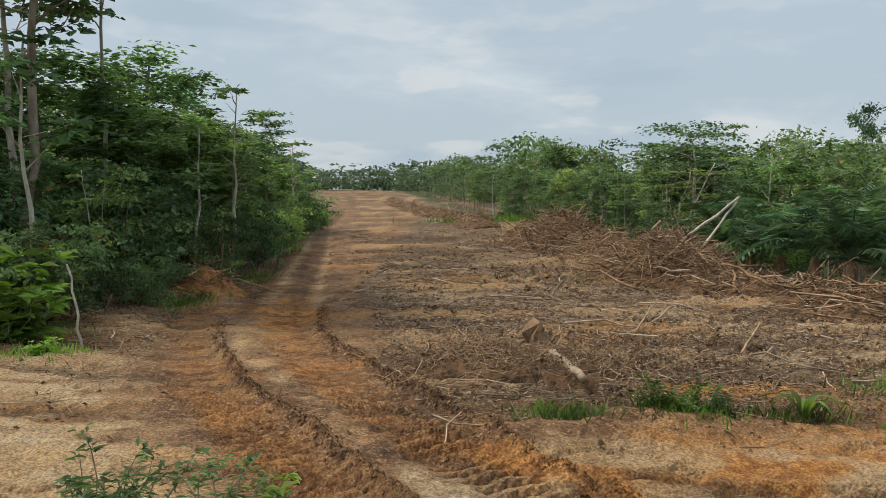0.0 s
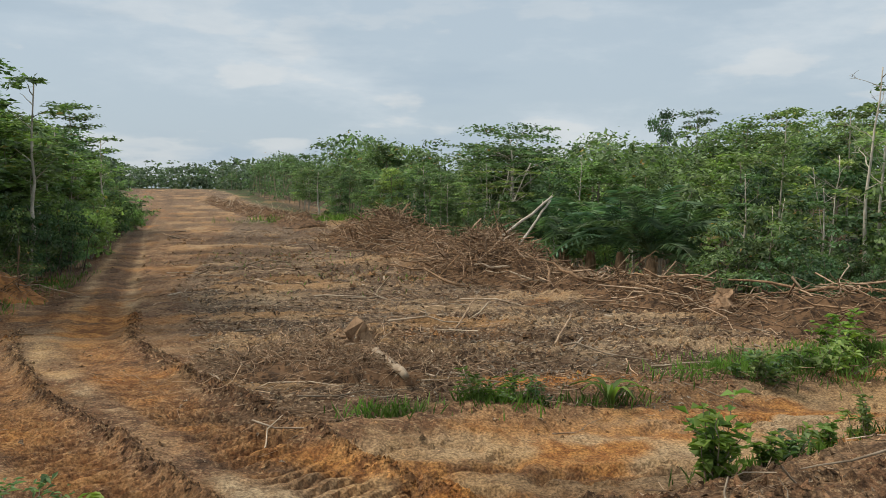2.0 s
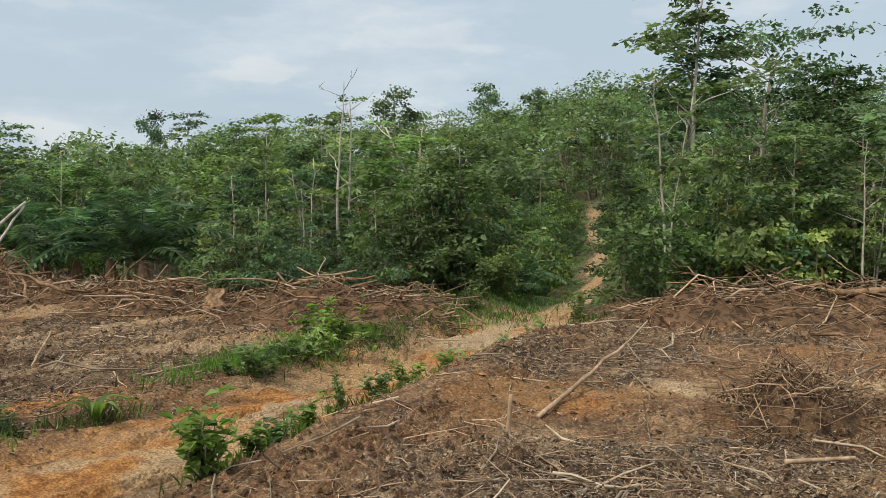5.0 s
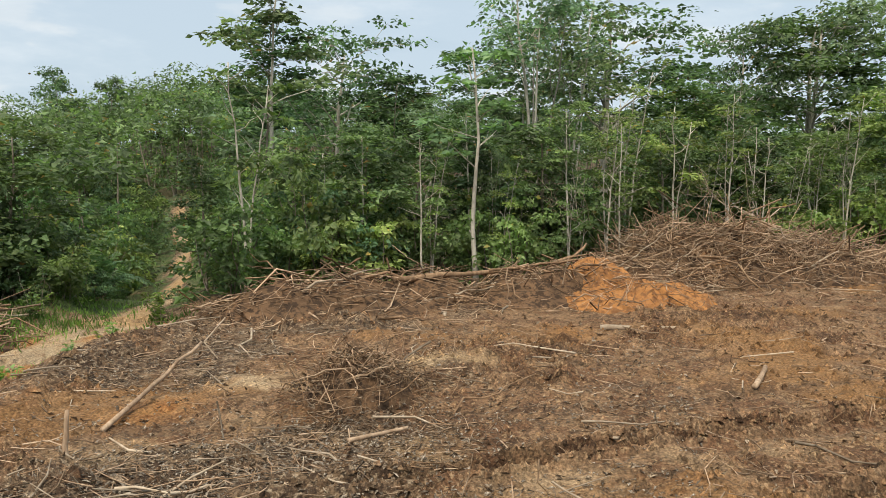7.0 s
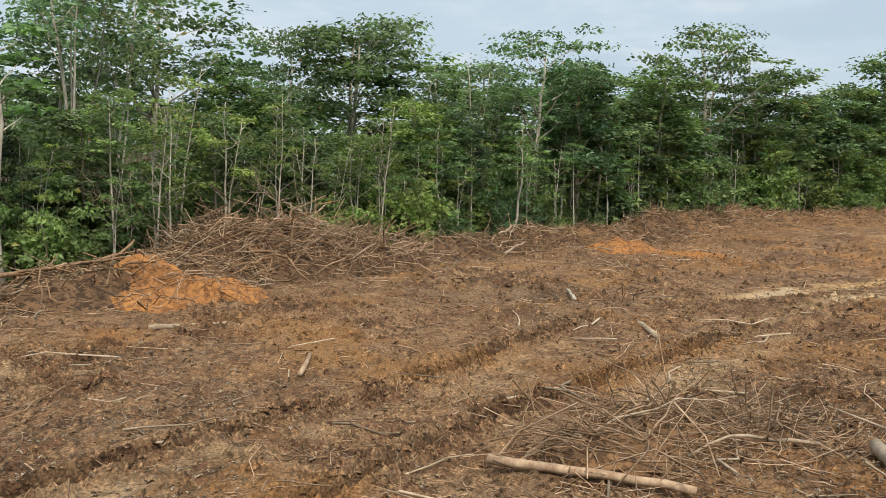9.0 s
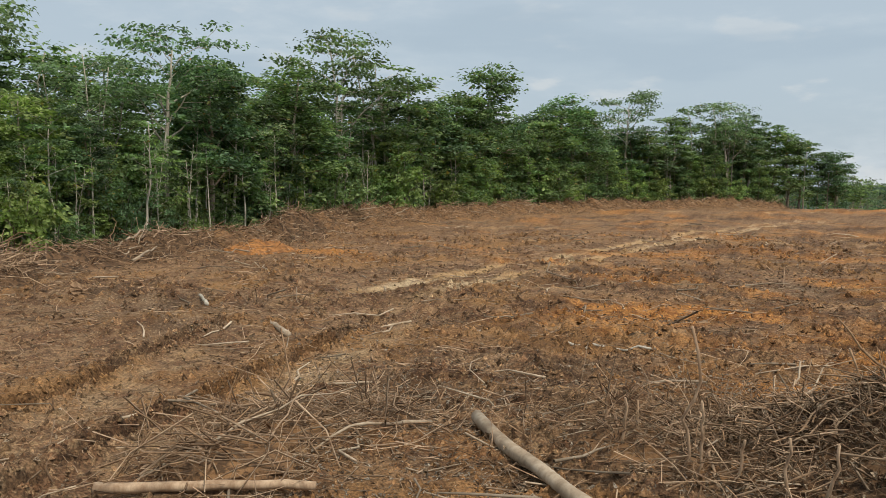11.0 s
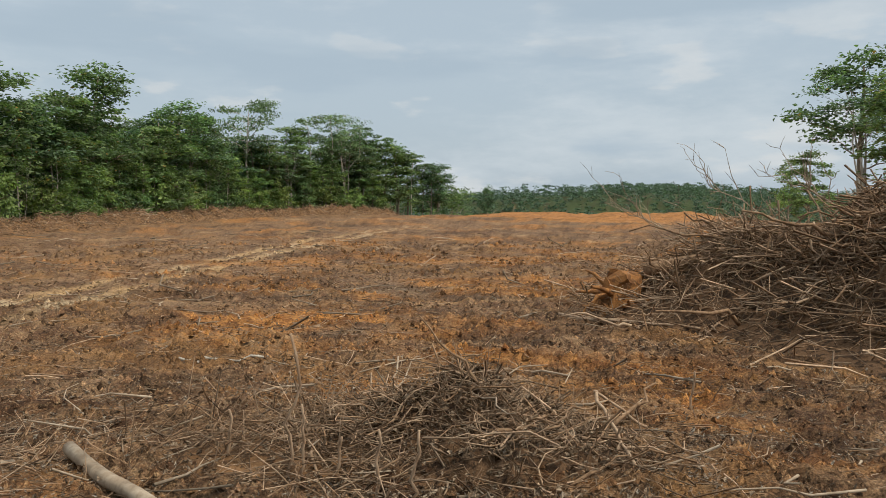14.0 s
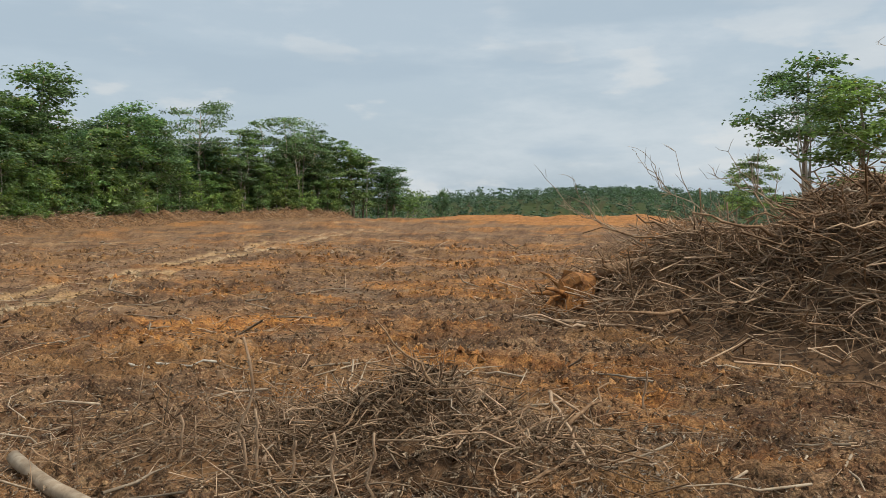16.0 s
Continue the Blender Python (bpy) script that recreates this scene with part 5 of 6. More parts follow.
# ---- stumps, logs and poles ----
def stump(x, y, wide, tall, seed, label, roots=9, mat=TWIG, tip=0.0):
    """An uprooted stump: a worn trunk piece with a spray of roots."""
    rg = np.random.default_rng(seed)
    ob = thing("tree_stump", (x, y, gz(x, y)), label, "stump", "stumps in the clearing")
    g = Geo()
    k = 7
    q = np.linspace(0, 1, k)
    P = np.stack([tip * q * tall + 0.03 * rg.normal(size=k), 0.03 * rg.normal(size=k), tall * q - 0.06], -1)
    tube(g, P, wide * 0.5 * (1.0 - 0.35 * q + 0.22 * rg.random(k)), 12)
    g.v[-1] += rg.normal(size=g.v[-1].shape) * wide * 0.07
    part("trunk", g, mat, ob, smooth_faces=False)
    for r in range(roots):
        h = r * 2 * math.pi / roots + rg.uniform(-0.3, 0.3)
        b = P[rg.integers(1, 5)] + np.array([math.cos(h), math.sin(h), 0]) * wide * 0.3
        g = Geo()
        tube(g, limb(rg, b, h, radians(rg.uniform(-25, 45)), wide * rg.uniform(0.6, 1.4), -0.25, 6, 0.3), np.linspace(wide * 0.09, wide * 0.02, 6), 5)
        part("root", g, mat, ob)
    return ob


stump(1.25, 10.95, 0.36, 0.52, 601, "dark uprooted stump with ragged roots", 11)
stump(3.35, -15.75, 0.80, 0.85, 602, "uprooted stump caked with red clay", 13, REDBANK, -0.3)
for x, y, w, h, s in ((15.6, -9.2, 0.22, 0.22, 603), (17.2, -5.0, 0.25, 0.25, 604), (6.5, 20.6, 0.5, 0.6, 605), (13.9, 5.6, 0.4, 0.4, 606), (7.9, 13.2, 0.4, 0.45, 607), (22.3, -5.0, 0.5, 0.5, 608), (6.3, -8.8, 0.17, 0.14, 609)):
    stump(x, y, w, h, s, "small brown stump with broken roots")


def log(a, b, r, label, seed, mat=LOGWOOD, bend=0.02, name="log", stubs=0):
    """A felled stem from a to b; heights are above the soil."""
    rg = np.random.default_rng(seed)
    A, B = np.array([a[0], a[1], gz(a[0], a[1]) + a[2]]), np.array([b[0], b[1], gz(b[0], b[1]) + b[2]])
    k = 8
    q = np.linspace(0, 1, k)[:, None]
    P = A * (1 - q) + B * q + rg.normal(size=(k, 3)) * bend * np.linalg.norm(B - A) / 4
    ob = thing(name, tuple(A), label, name.replace("_", " "), "felled stems")
    g = Geo()
    tube(g, P - A, r * (1 - 0.25 * q[:, 0]) * rg.uniform(0.92, 1.08, k), 9)
    part("stem", g, mat, ob)
    for e in range(stubs):
        c = P[rg.integers(2, 7)] - A
        g = Geo()
        tube(g, limb(rg, c, rg.uniform(0, 6.3), radians(rg.uniform(10, 60)), r * rg.uniform(2, 4), 0, 3), [r * 0.4, r * 0.3, r * 0.2], 5)
        part("branch_stub", g, mat, ob)
    return ob


log((1.36, 10.3, 0.28), (1.56, 9.2, 0.19), 0.060, "pale weathered log on the twig heap", 701, LOGWOOD)
log((6.0, -5.43, 0.06), (2.5, -3.85, 0.22), 0.065, "smooth grey-brown log lying on brush", 702)
log((6.6, 5.05, 0.05), (8.75, 5.3, 0.42), 0.026, "thin pole leaning on the litter", 703, DEADWOOD, name="pole")
log((5.93, 4.89, 0.0), (5.97, 4.88, 0.42), 0.024, "short pale post standing in the litter", 704, DEADWOOD, name="pole")
log((6.31, -2.04, 0.10), (5.34, -3.29, 0.10), 0.042, "peeled tan branch on the brush", 705, DEADWOOD, 0.04, name="branch")
log((5.67, 21.6, 0.55), (7.75, 21.6, 2.1), 0.045, "pale felled stem leaning out of the pile", 706, PALE_BARK, stubs=2, name="pole")
log((6.7, 21.3, 0.75), (7.7, 21.65, 2.0), 0.035, "pale stem propped on the pile", 707, PALE_BARK, name="pole")
log((4.95, 22.8, 0.2), (6.2, 23.5, 1.4), 0.03, "grey stem leaning on the bank", 708, DEADWOOD, name="pole")
log((-5.12, 11.75, 0.0), (-5.28, 11.7, 1.2), 0.02, "pale broken sapling standing at the forest edge", 709, PALE_BARK, 0.06, name="pole")
log((13.0, 1.0, 0.03), (13.15, -0.2, 0.03), 0.05, "half-buried pale log on brown soil", 710)
log((6.9, 2.75, 0.05), (7.35, 2.35, 0.08), 0.022, "short brown branch on the soil", 711, DEADWOOD, name="branch")
log((3.0, 12.9, 0.05), (3.5, 13.5, 0.40), 0.016, "thin grey stick propped on the soil", 712, DEADWOOD, name="branch")
log((4.2, 11.6, 0.03), (4.8, 12.5, 0.30), 0.018, "pale stick on the cleared field", 713, DEADWOOD, name="branch")
log((14.6, 4.9, 0.5), (16.0, 2.9, 0.55), 0.06, "brown log lying along the debris bank", 714, TWIG)
log((15.6, 3.3, 0.55), (16.9, 1.1, 0.7), 0.03, "long brown log on the debris bank", 715, TWIG, stubs=2)
log((9.3, 11.9, 0.42), (10.3, 11.5, 0.5), 0.035, "bent brown log on the debris bank", 716, TWIG, 0.05, stubs=1)
log((7.0, 15.5, 0.4), (8.4, 14.3, 0.5), 0.045, "brown log on the debris bank", 717, TWIG)
log((2.8, -15.9, 0.80), (1.8, -16.1, 1.15), 0.14, "thick brown trunk piece on the brush pile", 718, TWIG, 0.05)
log((4.2, -15.0, 0.05), (1.6, -14.2, 0.12), 0.03, "grey pole at the foot of the brush pile", 719, DEADWOOD, name="pole")
log((3.9, -14.8, 0.06), (1.2, -14.6, 0.15), 0.03, "thin grey pole at the foot of the brush pile", 720, DEADWOOD, name="pole")
log((9.6, -0.9, 0.05), (10.4, -1.1, 0.06), 0.035, "short log on the brown soil", 721, DEADWOOD)
log((14.6, -6.6, 0.06), (15.6, -6.9, 0.08), 0.035, "pale branch on the brown soil", 722, PALE_BARK, name="branch")
log((1.5, -8.3, 0.05), (1.95, -8.0, 0.42), 0.016, "bent brown pole arching over the mound", 723, DEADWOOD, 0.05, name="pole")
log((2.55, -7.0, 0.30), (2.25, -6.3, 0.05), 0.018, "pale stick leaning on the mound", 724, PALE_BARK, 0.05, name="stick")
log((1.95, -8.0, 0.42), (1.35, -6.9, 0.08), 0.018, "long bent pole falling from the mound", 725, DEADWOOD, 0.06, name="pole")
log((3.15, -7.6, 0.30), (3.5, -7.2, 0.02), 0.018, "brown root on the mound", 726, DEADWOOD, 0.05, name="root")
log((10.9, -6.2, 0.04), (12.0, -6.5, 0.05), 0.05, "grey log beside the ruts", 727)
log((7.9, -9.0, 0.03), (6.8, -9.4, 0.10), 0.02, "pale root on the red soil", 728, PALE_BARK, 0.06, name="root")
for az, r, h, s in ((145.6, 7.0, 1.15, 731), (146.6, 6.9, 0.6, 732), (151.6, 6.5, 0.55, 733), (154.0, 6.3, 0.6, 734), (149.0, 6.8, 0.45, 735), (172.6, 9.2, 0.42, 736), (142.0, 7.4, 0.5, 737), (79.5, 15.0, 0.75, 738)):
    x, y = polar(az, r)
    log((x, y, 0), (x - 0.12 * h, y + 0.05, h), 0.014, "upright dry stick in the soil", s, DEADWOOD, 0.10, name="stick")


def dead_crown(x, y, z, ln, head, seed, label):
    """A fallen bare crown: branching grey twigs."""
    rg = np.random.default_rng(seed)
    ob = thing("dead_branch", (x, y, z), label, "branch", "bare crowns on the brush pile")
    P = limb(rg, (0, 0, 0), head, radians(24), ln, 0.05, 8, 0.2)
    g = Geo()
    tube(g, P, np.linspace(0.024, 0.007, 8), 6)
    part("limb", g, LOGWOOD, ob)
    for k in range(9):
        b = P[rg.integers(2, 8)]
        P2 = limb(rg, b, head + rg.uniform(-1.1, 1.1), radians(rg.uniform(0, 75)), ln * rg.uniform(0.25, 0.5), 0.1, 5, 0.25)
        g = Geo()
        tube(g, P2, np.linspace(0.010, 0.004, 5), 5)
        for e in range(4):
            tube(g, limb(rg, P2[rg.integers(1, 5)], head + rg.uniform(-1.6, 1.6), radians(rg.uniform(0, 80)), ln * rg.uniform(0.08, 0.2), 0.1, 3, 0.2), [0.005, 0.004, 0.002], 4, False)
        part("twig", g, LOGWOOD, ob)


dead_crown(-0.2, -16.4, 1.5, 2.2, radians(10), 751, "bare grey branches sticking out of the pile")
dead_crown(-0.9, -16.0, 1.9, 1.8, radians(40), 752, "bare forked branch rising from the pile")
dead_crown(1.6, -17.0, 1.2, 2.0, radians(25), 753, "pale bare twigs sticking out of the pile")
dead_crown(20.2, -3.0, 0.9, 2.2, radians(70), 754, "bare pale branches on the brush heap")
dead_crown(19.4, 0.6, 0.8, 2.0, radians(110), 755, "bare crooked branches on the brush heap")


# ---- plants ----
def palm(x, y, tall, fronds, seed):
    """A young oil palm: a stub trunk and arching feather fronds."""
    rg = np.random.default_rng(seed)
    z = gz(x, y)
    ob = thing("oil_palm", (x, y, z), "young oil palm with arching dark green fronds", "palm", "oil palms in the valley")
    g = Geo()
    tube(g, [(0, 0, -0.2), (0, 0, tall * 0.12), (0, 0, tall * 0.24)], [0.15, 0.17, 0.10], 9)
    part("trunk", g, TWIG, ob)
    for k in range(fronds):
        h, ln, rise = k * 2.4 + rg.uniform(-0.2, 0.2), tall * rg.uniform(0.7, 1.0), radians(rg.uniform(20, 80))
        q = np.linspace(0, 1, 15)
        out, up = ln * q * math.cos(rise), ln * q * math.sin(rise) - ln * 0.55 * q ** 2.2 * math.cos(rise * 0.6)
        P = np.stack([out * math.cos(h), out * math.sin(h), up + tall * 0.28], -1)
        g = Geo()
        tube(g, P, np.linspace(0.03, 0.006, 15), 4, False)
        C = np.repeat(P[2:], 4, axis=0) + rg.normal(size=(52, 3)) * 0.02
        T = np.repeat(np.gradient(P, axis=0)[2:], 4, axis=0)
        T /= np.linalg.norm(T, axis=1, keepdims=True)
        S = np.cross(T, [0, 0, 1.0])
        S /= np.linalg.norm(S, axis=1, keepdims=True) + 1e-6
        sgn = np.tile([1, -1, 1, -1], 13)[:, None]
        leaves(g, C, S * sgn + T * 0.7 + [0, 0, -0.3], np.cross(S * sgn, T) + [0, 0, 0.4], ln * 0.17 * rg.uniform(0.7, 1.1, 52), 0.04, 0.1)
        part("frond", g, PALMLEAF, ob, smooth_faces=False)


for k, (az, r, tall) in enumerate(((18.8, 25.0, 2.4), (20.6, 26.0, 3.0), (22.4, 24.5, 3.1), (24.4, 23.5, 3.3), (26.4, 22.5, 3.2), (28.4, 23.5, 3.0), (50.0, 25.0, 2.0), (52.2, 24.0, 1.8), (47.0, 27.0, 2.6))):
    x, y = polar(az, r)
    palm(x, y, tall, 20, 800 + k)


def weed(x, y, tall, wide, stems, size, mat, seed, label, thin=0.5, n_l=26):
    """A low leafy plant: each stem with its leaves."""
    rg = np.random.default_rng(seed)
    ob = thing("weed", (x, y, gz(x, y)), label, "plant", "weeds on the clearing")
    for k in range(stems):
        P = limb(rg, (rg.normal() * wide * 0.12, rg.normal() * wide * 0.12, -0.04), rg.uniform(0, 6.3), math.atan2(tall, wide * rg.uniform(0.1, 0.8)), tall * rg.uniform(0.6, 1.1), -0.08, 7, 0.15)
        g = Geo()
        tube(g, P, np.linspace(0.008, 0.003, 7), 4, False)
        part("stem", g, BARK, ob)
        q = rg.integers(1, 7, n_l)
        C = P[q] + rg.normal(size=(n_l, 3)) * 0.02
        h = rg.uniform(0, 6.3, n_l)
        D = np.stack([np.cos(h), np.sin(h), rg.uniform(-0.2, 0.7, n_l)], -1)
        g = Geo()
        L = size * rg.uniform(0.6, 1.2, n_l)
        leaves(g, C, D, unit(rg, n_l) * 0.3 + [0, 0, 1.0], L, L * thin)
        part("leaves", g, mat, ob, smooth_faces=False)


weed(3.55, 6.05, 0.72, 0.45, 13, 0.12, GRASS, 901, "fresh broad-leaved weed on the road bank", 0.75)
weed(-2.0, 5.05, 0.95, 1.0, 18, 0.085, LEAF[1], 902, "narrow-leaved shrub on the sandy ground", 0.34, 54)
weed(-1.45, 5.0, 0.8, 0.9, 14, 0.080, LEAF[1], 903, "small narrow-leaved shrub on the sandy ground", 0.34, 50)
weed(-0.95, 5.35, 0.5, 0.35, 6, 0.12, GRASS, 904, "fresh green sprout on the clay", 0.5)
weed(-6.3, 12.2, 1.5, 1.5, 9, 0.34, GRASS, 905, "tall broad-leaved weed at the forest edge", 0.4)
weed(-6.9, 13.2, 1.7, 1.5, 9, 0.34, LEAF[2], 906, "tall light green weed at the forest edge", 0.4)
weed(2.3, 8.7, 0.50, 0.7, 16, 0.085, GRASS, 907, "low bright green weed on the road verge", 0.4, 34)
weed(2.8, 8.65, 0.40, 0.7, 12, 0.080, LEAF[1], 908, "low green weed on the road verge", 0.4, 34)
weed(8.0, 9.9, 0.75, 1.2, 12, 0.14, GRASS, 909, "leafy green shrub on the grassy verge", 0.5)
weed(7.2, 9.6, 0.6, 1.0, 10, 0.13, LEAF[2], 910, "leafy shrub on the grassy verge", 0.5)
weed(6.1, 9.3, 0.6, 0.9, 10, 0.13, LEAF[1], 911, "leafy green weed on the grassy verge", 0.5)
for k, (x, y, t) in enumerate(((5.2, 6.95, 0.3), (5.9, 7.25, 0.45), (6.6, 7.4, 0.4), (7.3, 7.6, 0.4), (8.3, 7.85, 0.35), (9.9, 8.15, 0.3), (12.8, 8.7, 0.7), (13.5, 9.2, 0.8), (4.5, 6.5, 0.35), (4.1, 6.25, 0.4), (12.0, 10.6, 0.7), (13.0, 11.4, 1.0), (-5.3, 10.9, 0.3), (11.0, 8.35, 0.4))):
    weed(x, y, t, t * 0.9, 6, 0.10, (GRASS, LEAF[2], LEAF[1])[k % 3], 920 + k, "small green weed on the road bank", 0.55)


def strap_plant(x, y, seed):
    """A sapling with broad arching strap leaves."""
    rg = np.random.default_rng(seed)
    ob = thing("palm_sapling", (x, y, gz(x, y)), "palm sapling with arching yellow-green strap leaves", "plant")
    for k in range(9):
        h, ln, q = k * 2.4, rg.uniform(0.5, 0.75), np.linspace(0, 1, 8)
        rise = radians(rg.uniform(60, 85))
        out, up = ln * (q * math.cos(rise) + 0.45 * q ** 2.5), ln * (q * math.sin(rise) - 0.62 * q ** 3)
        S = np.array([-math.sin(h), math.cos(h), 0])
        C = np.stack([out * math.cos(h), out * math.sin(h), up], -1)
        w = 0.035 * np.sin(np.pi * (0.1 + 0.88 * q))[:, None]
        V = np.stack([C - S * w, C - [0, 0, 0.012], C + S * w], 1).reshape(-1, 3)
        g = Geo()
        j = np.arange(7)[:, None] * 3
        g.put(V, np.concatenate([j + [0, 1, 4, 3], j + [1, 2, 5, 4]]))
        part("leaf", g, GRASS, ob)


strap_plant(3.75, 8.6, 950)


def grass(name, label, patches, seed, mat=GRASS, blade=(0.12, 0.34)):
    """Grass tufts; patches: x, y, half widths, count."""
    rg = np.random.default_rng(seed)
    ob = thing(name, (0, 0, 0), label, "grass", kind="stuff")
    g = Geo()
    for x, y, rx, ry, count in patches:
        px, py = x + rg.normal(size=count) * rx * 0.55, y + rg.normal(size=count) * ry * 0.55
        C = np.stack([px, py, ground_z(px, py) - 0.02], -1)
        D = unit(rg, count) * 0.55 + [0, 0, 1.0]
        L = rg.uniform(*blade, count)
        leaves(g, C, D, unit(rg, count) * [1, 1, 0.2], L, L * 0.07 + 0.006, 0.05)
    part("grass_blades", g, mat, ob, smooth_faces=False, kind="stuff")


grass("verge_grass", "fresh green grass on the road verge", [(6.7, 9.7, 1.5, 0.45, 1500), (8.3, 10.0, 1.0, 0.45, 1300), (2.45, 8.55, 0.5, 0.25, 330), (1.2, 8.4, 0.4, 0.2, 200), (11.6, 10.4, 2.0, 0.7, 1500), (14.2, 12.0, 2.0, 1.0, 900), (3.8, 8.7, 0.5, 0.25, 160), (5.0, 9.2, 0.4, 0.2, 90), (4.3, 6.55, 0.7, 0.2, 170), (6.6, 7.4, 1.4, 0.2, 200), (9.2, 8.1, 1.2, 0.2, 160), (-5.4, 11.0, 0.6, 0.3, 260), (-5.2, 16.6, 0.6, 1.4, 500), (-5.0, 21.0, 0.5, 2.2, 500), (-6.4, 12.8, 0.7, 0.7, 400), (2.3, 20.0, 2.5, 2.0, 160), (0.5, 27.0, 3.0, 4.0, 160), (12.6, 8.4, 0.8, 0.4, 200)], 961, GRASS, (0.06, 0.22))
grass("meadow_grass", "bright green grass patch far down the clearing", [(5.2, 56.0, 5.0, 2.6, 1500), (9.5, 60.0, 6.0, 3.0, 1200)], 962, GRASS, (0.3, 0.7))


# ---- loose litter ----
def litter_spots(rg, count, r0, r1, az0, az1):
    """Places on the cleared ground, denser near the eye."""
    r, az = r0 * (r1 / r0) ** rg.random(count), np.radians(rg.uniform(az0, az1, count))
    x, y = r * np.sin(az), r * np.cos(az)
    z = zones(x, y, clear_dist(x, y))
    keep = (clear_dist(x, y) < 0.5) & (rg.random(count) < 0.22 + 0.9 * z[:, 2] - 0.3 * z[:, 0] + 0.35 * (np.degrees(az) > 115)) & (line_dist(x, y, PATH)[0] > 0.8)
    keep &= (line_dist(x, y, ROAD)[0] > 1.7) | (rg.random(count) < 0.06)
    return x[keep], y[keep]


def sticks(name, label, count, ln, rad, mat, seed, r1=45.0, sides=4):
    rg = np.random.default_rng(seed)
    x, y = litter_spots(rg, count, 4.0, r1, -31, 192)
    c = len(x)
    far = 0.75 + np.hypot(x, y) / 26.0
    L, r = rg.uniform(*ln, c) * np.minimum(far, 1.6), rg.uniform(*rad, c) * far
    d = unit(rg, c, 0.16)
    q = np.linspace(-0.5, 0.5, 4)[None, :, None]
    P = np.stack([x, y, ground_z(x, y) * 1.0 + r + rg.uniform(0.0, 0.05, c)], -1)[:, None] + d[:, None] * L[:, None, None] * q + rg.normal(size=(c, 4, 3)) * np.array([0.07, 0.07, 0.025]) * L[:, None, None]
    ob = thing(name, (0, 0, 0), label, "litter", kind="stuff")
    g = Geo()
    V, Q = rods(P, r, r * 0.45, sides)
    g.put(V, Q)
    part("stick", g, mat, ob, kind="stuff")


sticks("dry_sticks", "pale dry sticks strewn over the soil", 15000, (0.10, 0.60), (0.0025, 0.009), DEADWOOD, 971, 45.0, 3)
sticks("brown_twigs", "brown roots and twigs strewn over the soil", 10000, (0.10, 0.55), (0.002, 0.008), TWIG, 972, 45.0, 3)
sticks("stray_branches", "larger broken branches strewn over the soil", 1500, (0.35, 1.2), (0.006, 0.017), LOGWOOD, 973, 60.0, 5)

rg = np.random.default_rng(981)
x, y = litter_spots(rg, 70000, 4.0, 32.0, -31, 192)
ob = thing("leaf_litter", (0, 0, 0), "curled grey-brown dead leaves and wood chips on the soil", "litter", kind="stuff")
g = Geo()
C = np.stack([x, y, ground_z(x, y) + 0.015], -1)
L = rg.uniform(0.03, 0.085, len(x)) * (0.8 + np.hypot(x, y) / 30)
leaves(g, C, unit(rg, len(x), 0.5), unit(rg, len(x)) * 0.6 + [0, 0, 0.9], L, L * rg.uniform(0.25, 0.7, len(x)), 0.3)
part("dead_leaf", g, DRYLEAF, ob, smooth_faces=False, kind="stuff")


rg = np.random.default_rng(983)
ob = thing("wood_chips", (0, 0, 0), "pale grey wood chips and shredded bark on the soil", "litter", kind="stuff")
g = Geo()
for count, r0, r1, a0, a1 in ((26000, 4.6, 13.0, 42, 92), (20000, 5.5, 13.0, 120, 192), (12000, 9.0, 22.0, -4, 30)):
    x, y = litter_spots(rg, count, r0, r1, a0, a1)
    L = rg.uniform(0.025, 0.07, len(x)) * (0.8 + np.hypot(x, y) / 24)
    leaves(g, np.stack([x, y, ground_z(x, y) + 0.02], -1), unit(rg, len(x), 0.4), unit(rg, len(x)) * 0.5 + [0, 0, 0.9], L, L * rg.uniform(0.15, 0.5, len(x)), 0.2)
part("wood_chip", g, CHIP, ob, smooth_faces=False, kind="stuff")


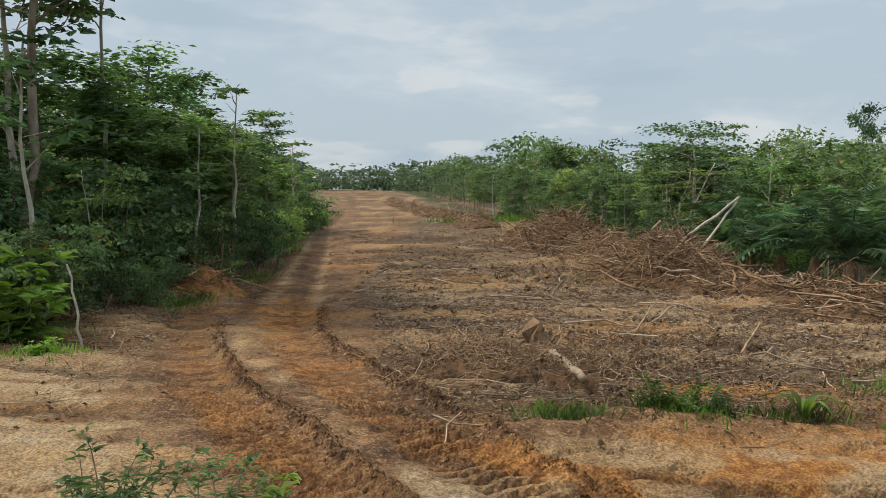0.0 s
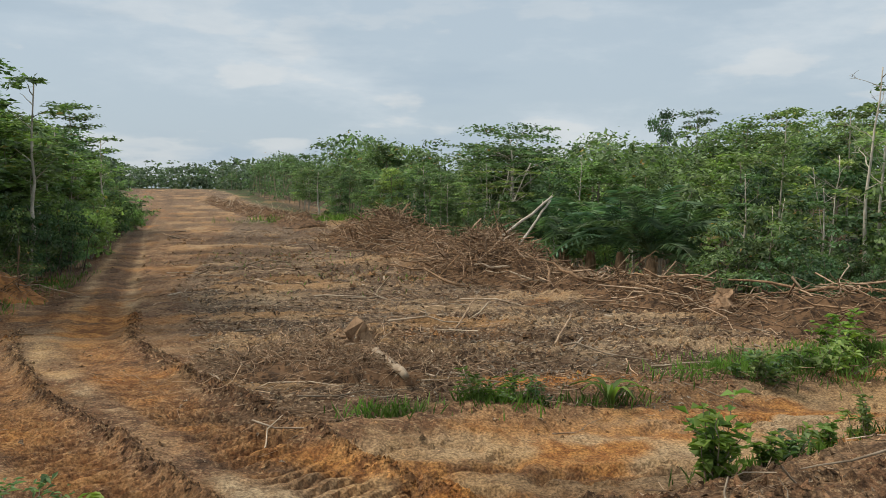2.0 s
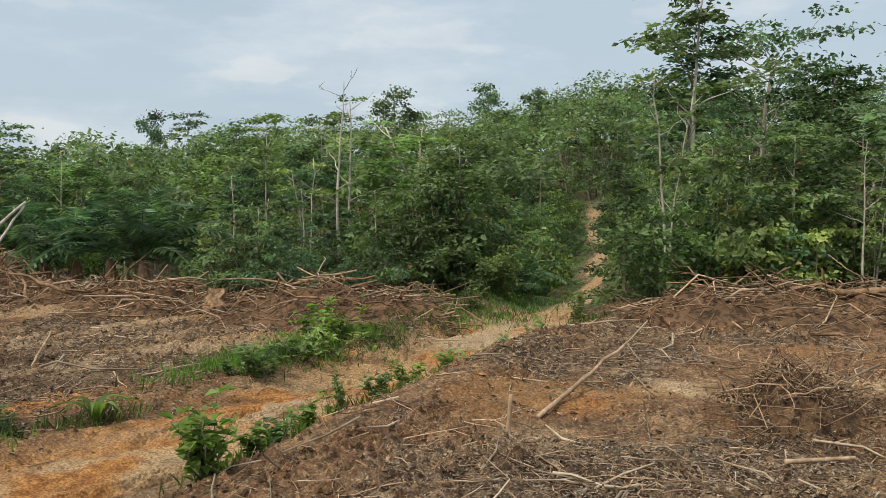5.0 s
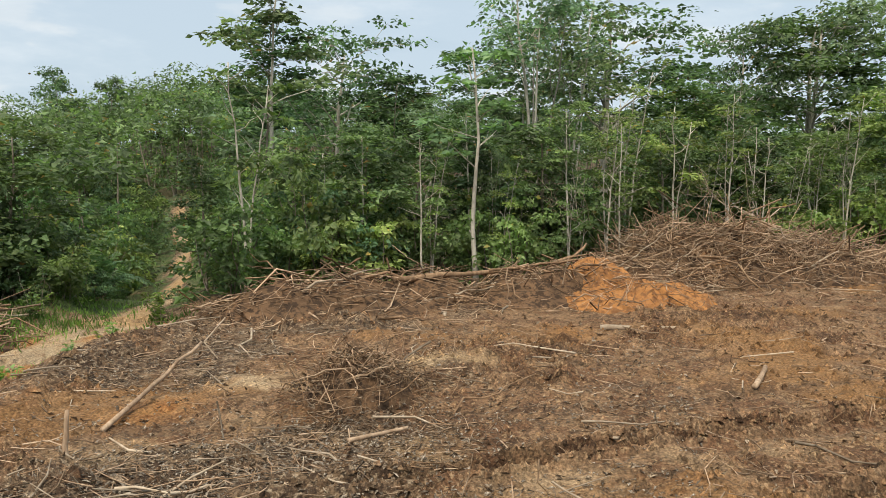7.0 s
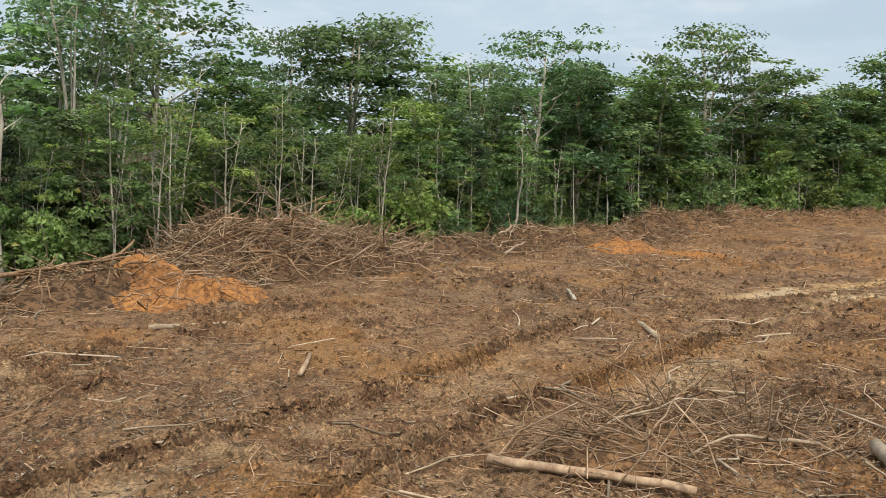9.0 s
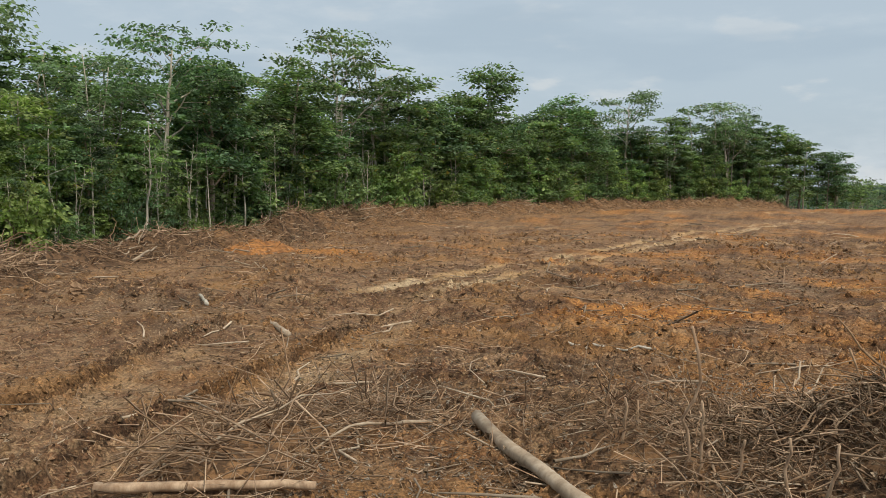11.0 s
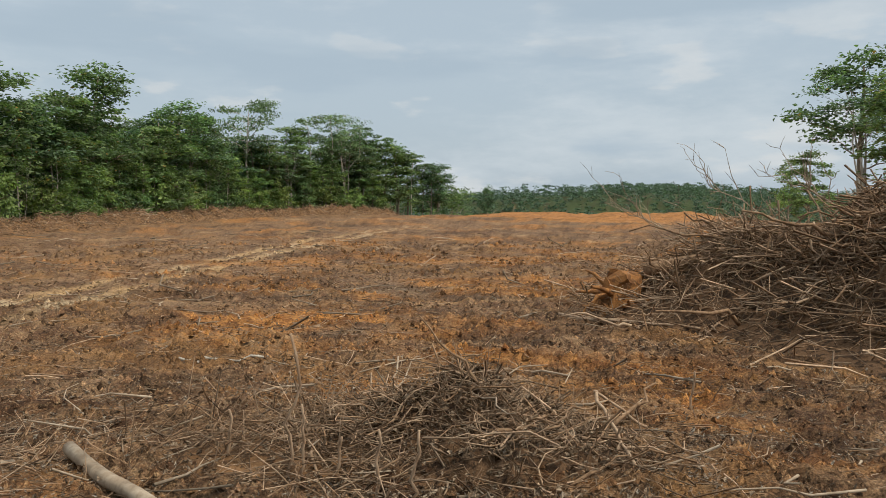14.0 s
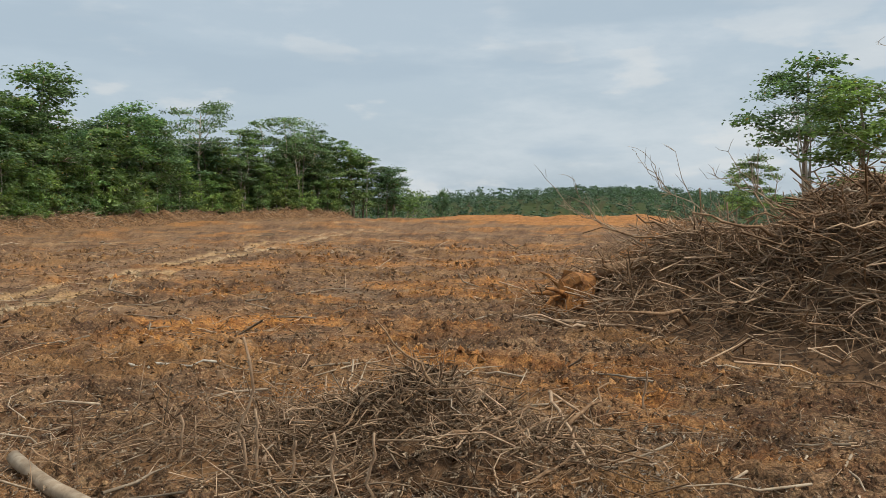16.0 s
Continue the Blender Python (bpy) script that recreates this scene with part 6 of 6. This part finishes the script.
def clods(name, label, x, y, size, seed, wet_shade=0.0):
    """Lumps of soil: squat dented pyramids in the soil's own colours."""
    rg = np.random.default_rng(seed)
    c = len(x)
    a = rg.uniform(0, 6.3, (c, 1)) + np.arange(5) * 2 * np.pi / 5
    s = np.asarray(size)[:, None] * rg.uniform(0.65, 1.3, (c, 5))
    ring = np.stack([np.cos(a) * s, np.sin(a) * s, rg.uniform(-0.7, -0.1, (c, 5)) * s], -1)
    top = np.stack([rg.normal(size=c) * 0.3, rg.normal(size=c) * 0.3, rg.uniform(0.55, 1.1, c)], -1) * np.asarray(size)[:, None]
    V = np.concatenate([ring, top[:, None]], 1) + np.stack([x, y, land(x, y) + relief(x, y)], -1)[:, None]
    F = [[k, (k + 1) % 5, 5] for k in range(5)]
    ob = thing(name, (0, 0, 0), label, "soil", kind="stuff")
    g = Geo()
    g.put(V, tris=(np.array(F)[None] + np.arange(c)[:, None, None] * 6).reshape(-1, 3))
    me = g.mesh("clod", False)
    for key, val in (("zone", zones(x, y, clear_dist(x, y)) * [1, 1, 0.5, 0]), ("damp_shade", np.clip(wear_and_shade(x, y) * [0.6, 0.6, 0.6, 1.0] + [wet_shade, 0, 0, 0], 0, 1))):
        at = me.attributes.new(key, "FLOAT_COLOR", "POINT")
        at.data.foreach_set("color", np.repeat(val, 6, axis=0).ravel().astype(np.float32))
    part("clod", me, LOOSE_SOIL, ob, kind="stuff")


def rough_spots(rg, count, r0, r1, az0, az1):
    r, az = r0 * (r1 / r0) ** rg.random(count), np.radians(rg.uniform(az0, az1, count))
    x, y = r * np.sin(az), r * np.cos(az)
    keep = (clear_dist(x, y) < 0) & (rg.random(count) < 0.12 + 0.25 * (az > 1.6) + rough_soil(x, y)) & (line_dist(x, y, PATH)[0] > 0.7)
    keep &= (line_dist(x, y, ROAD)[0] > 1.6) | (rg.random(count) < 0.15)
    return x[keep], y[keep]


rg = np.random.default_rng(991)
x, y = rough_spots(rg, 100000, 5.2, 40.0, -22, 192)
clods("soil_clods", "loose brown soil clods on the clearing", x, y, (0.011 + 0.044 * rg.random(len(x)) ** 2.2) * (0.7 + np.hypot(x, y) / 22), 992)
px, py = [], []
for line, count in ((BERM_LEFT, 1300), (BERM_RIGHT, 2400)):
    for s in rg.uniform(1.5, length(line), count):
        ax, ay, ux, uy = on_line(line, s)
        o = rg.normal(0, 0.07)
        px.append(ax + uy * o)
        py.append(ay - ux * o)
for line in RUTS:
    for s in rg.uniform(0.5, length(line), 1300):
        ax, ay, ux, uy = on_line(line, s)
        o = rg.choice([-0.17, 0.17]) + rg.normal(0, 0.05)
        px.append(ax + uy * o)
        py.append(ay - ux * o)
px, py = np.array(px), np.array(py)
clods("berm_clods", "crumbled orange-brown clods along tracks and ruts", px, py, 0.010 + 0.03 * rg.random(len(px)) ** 2, 993, 0.1)
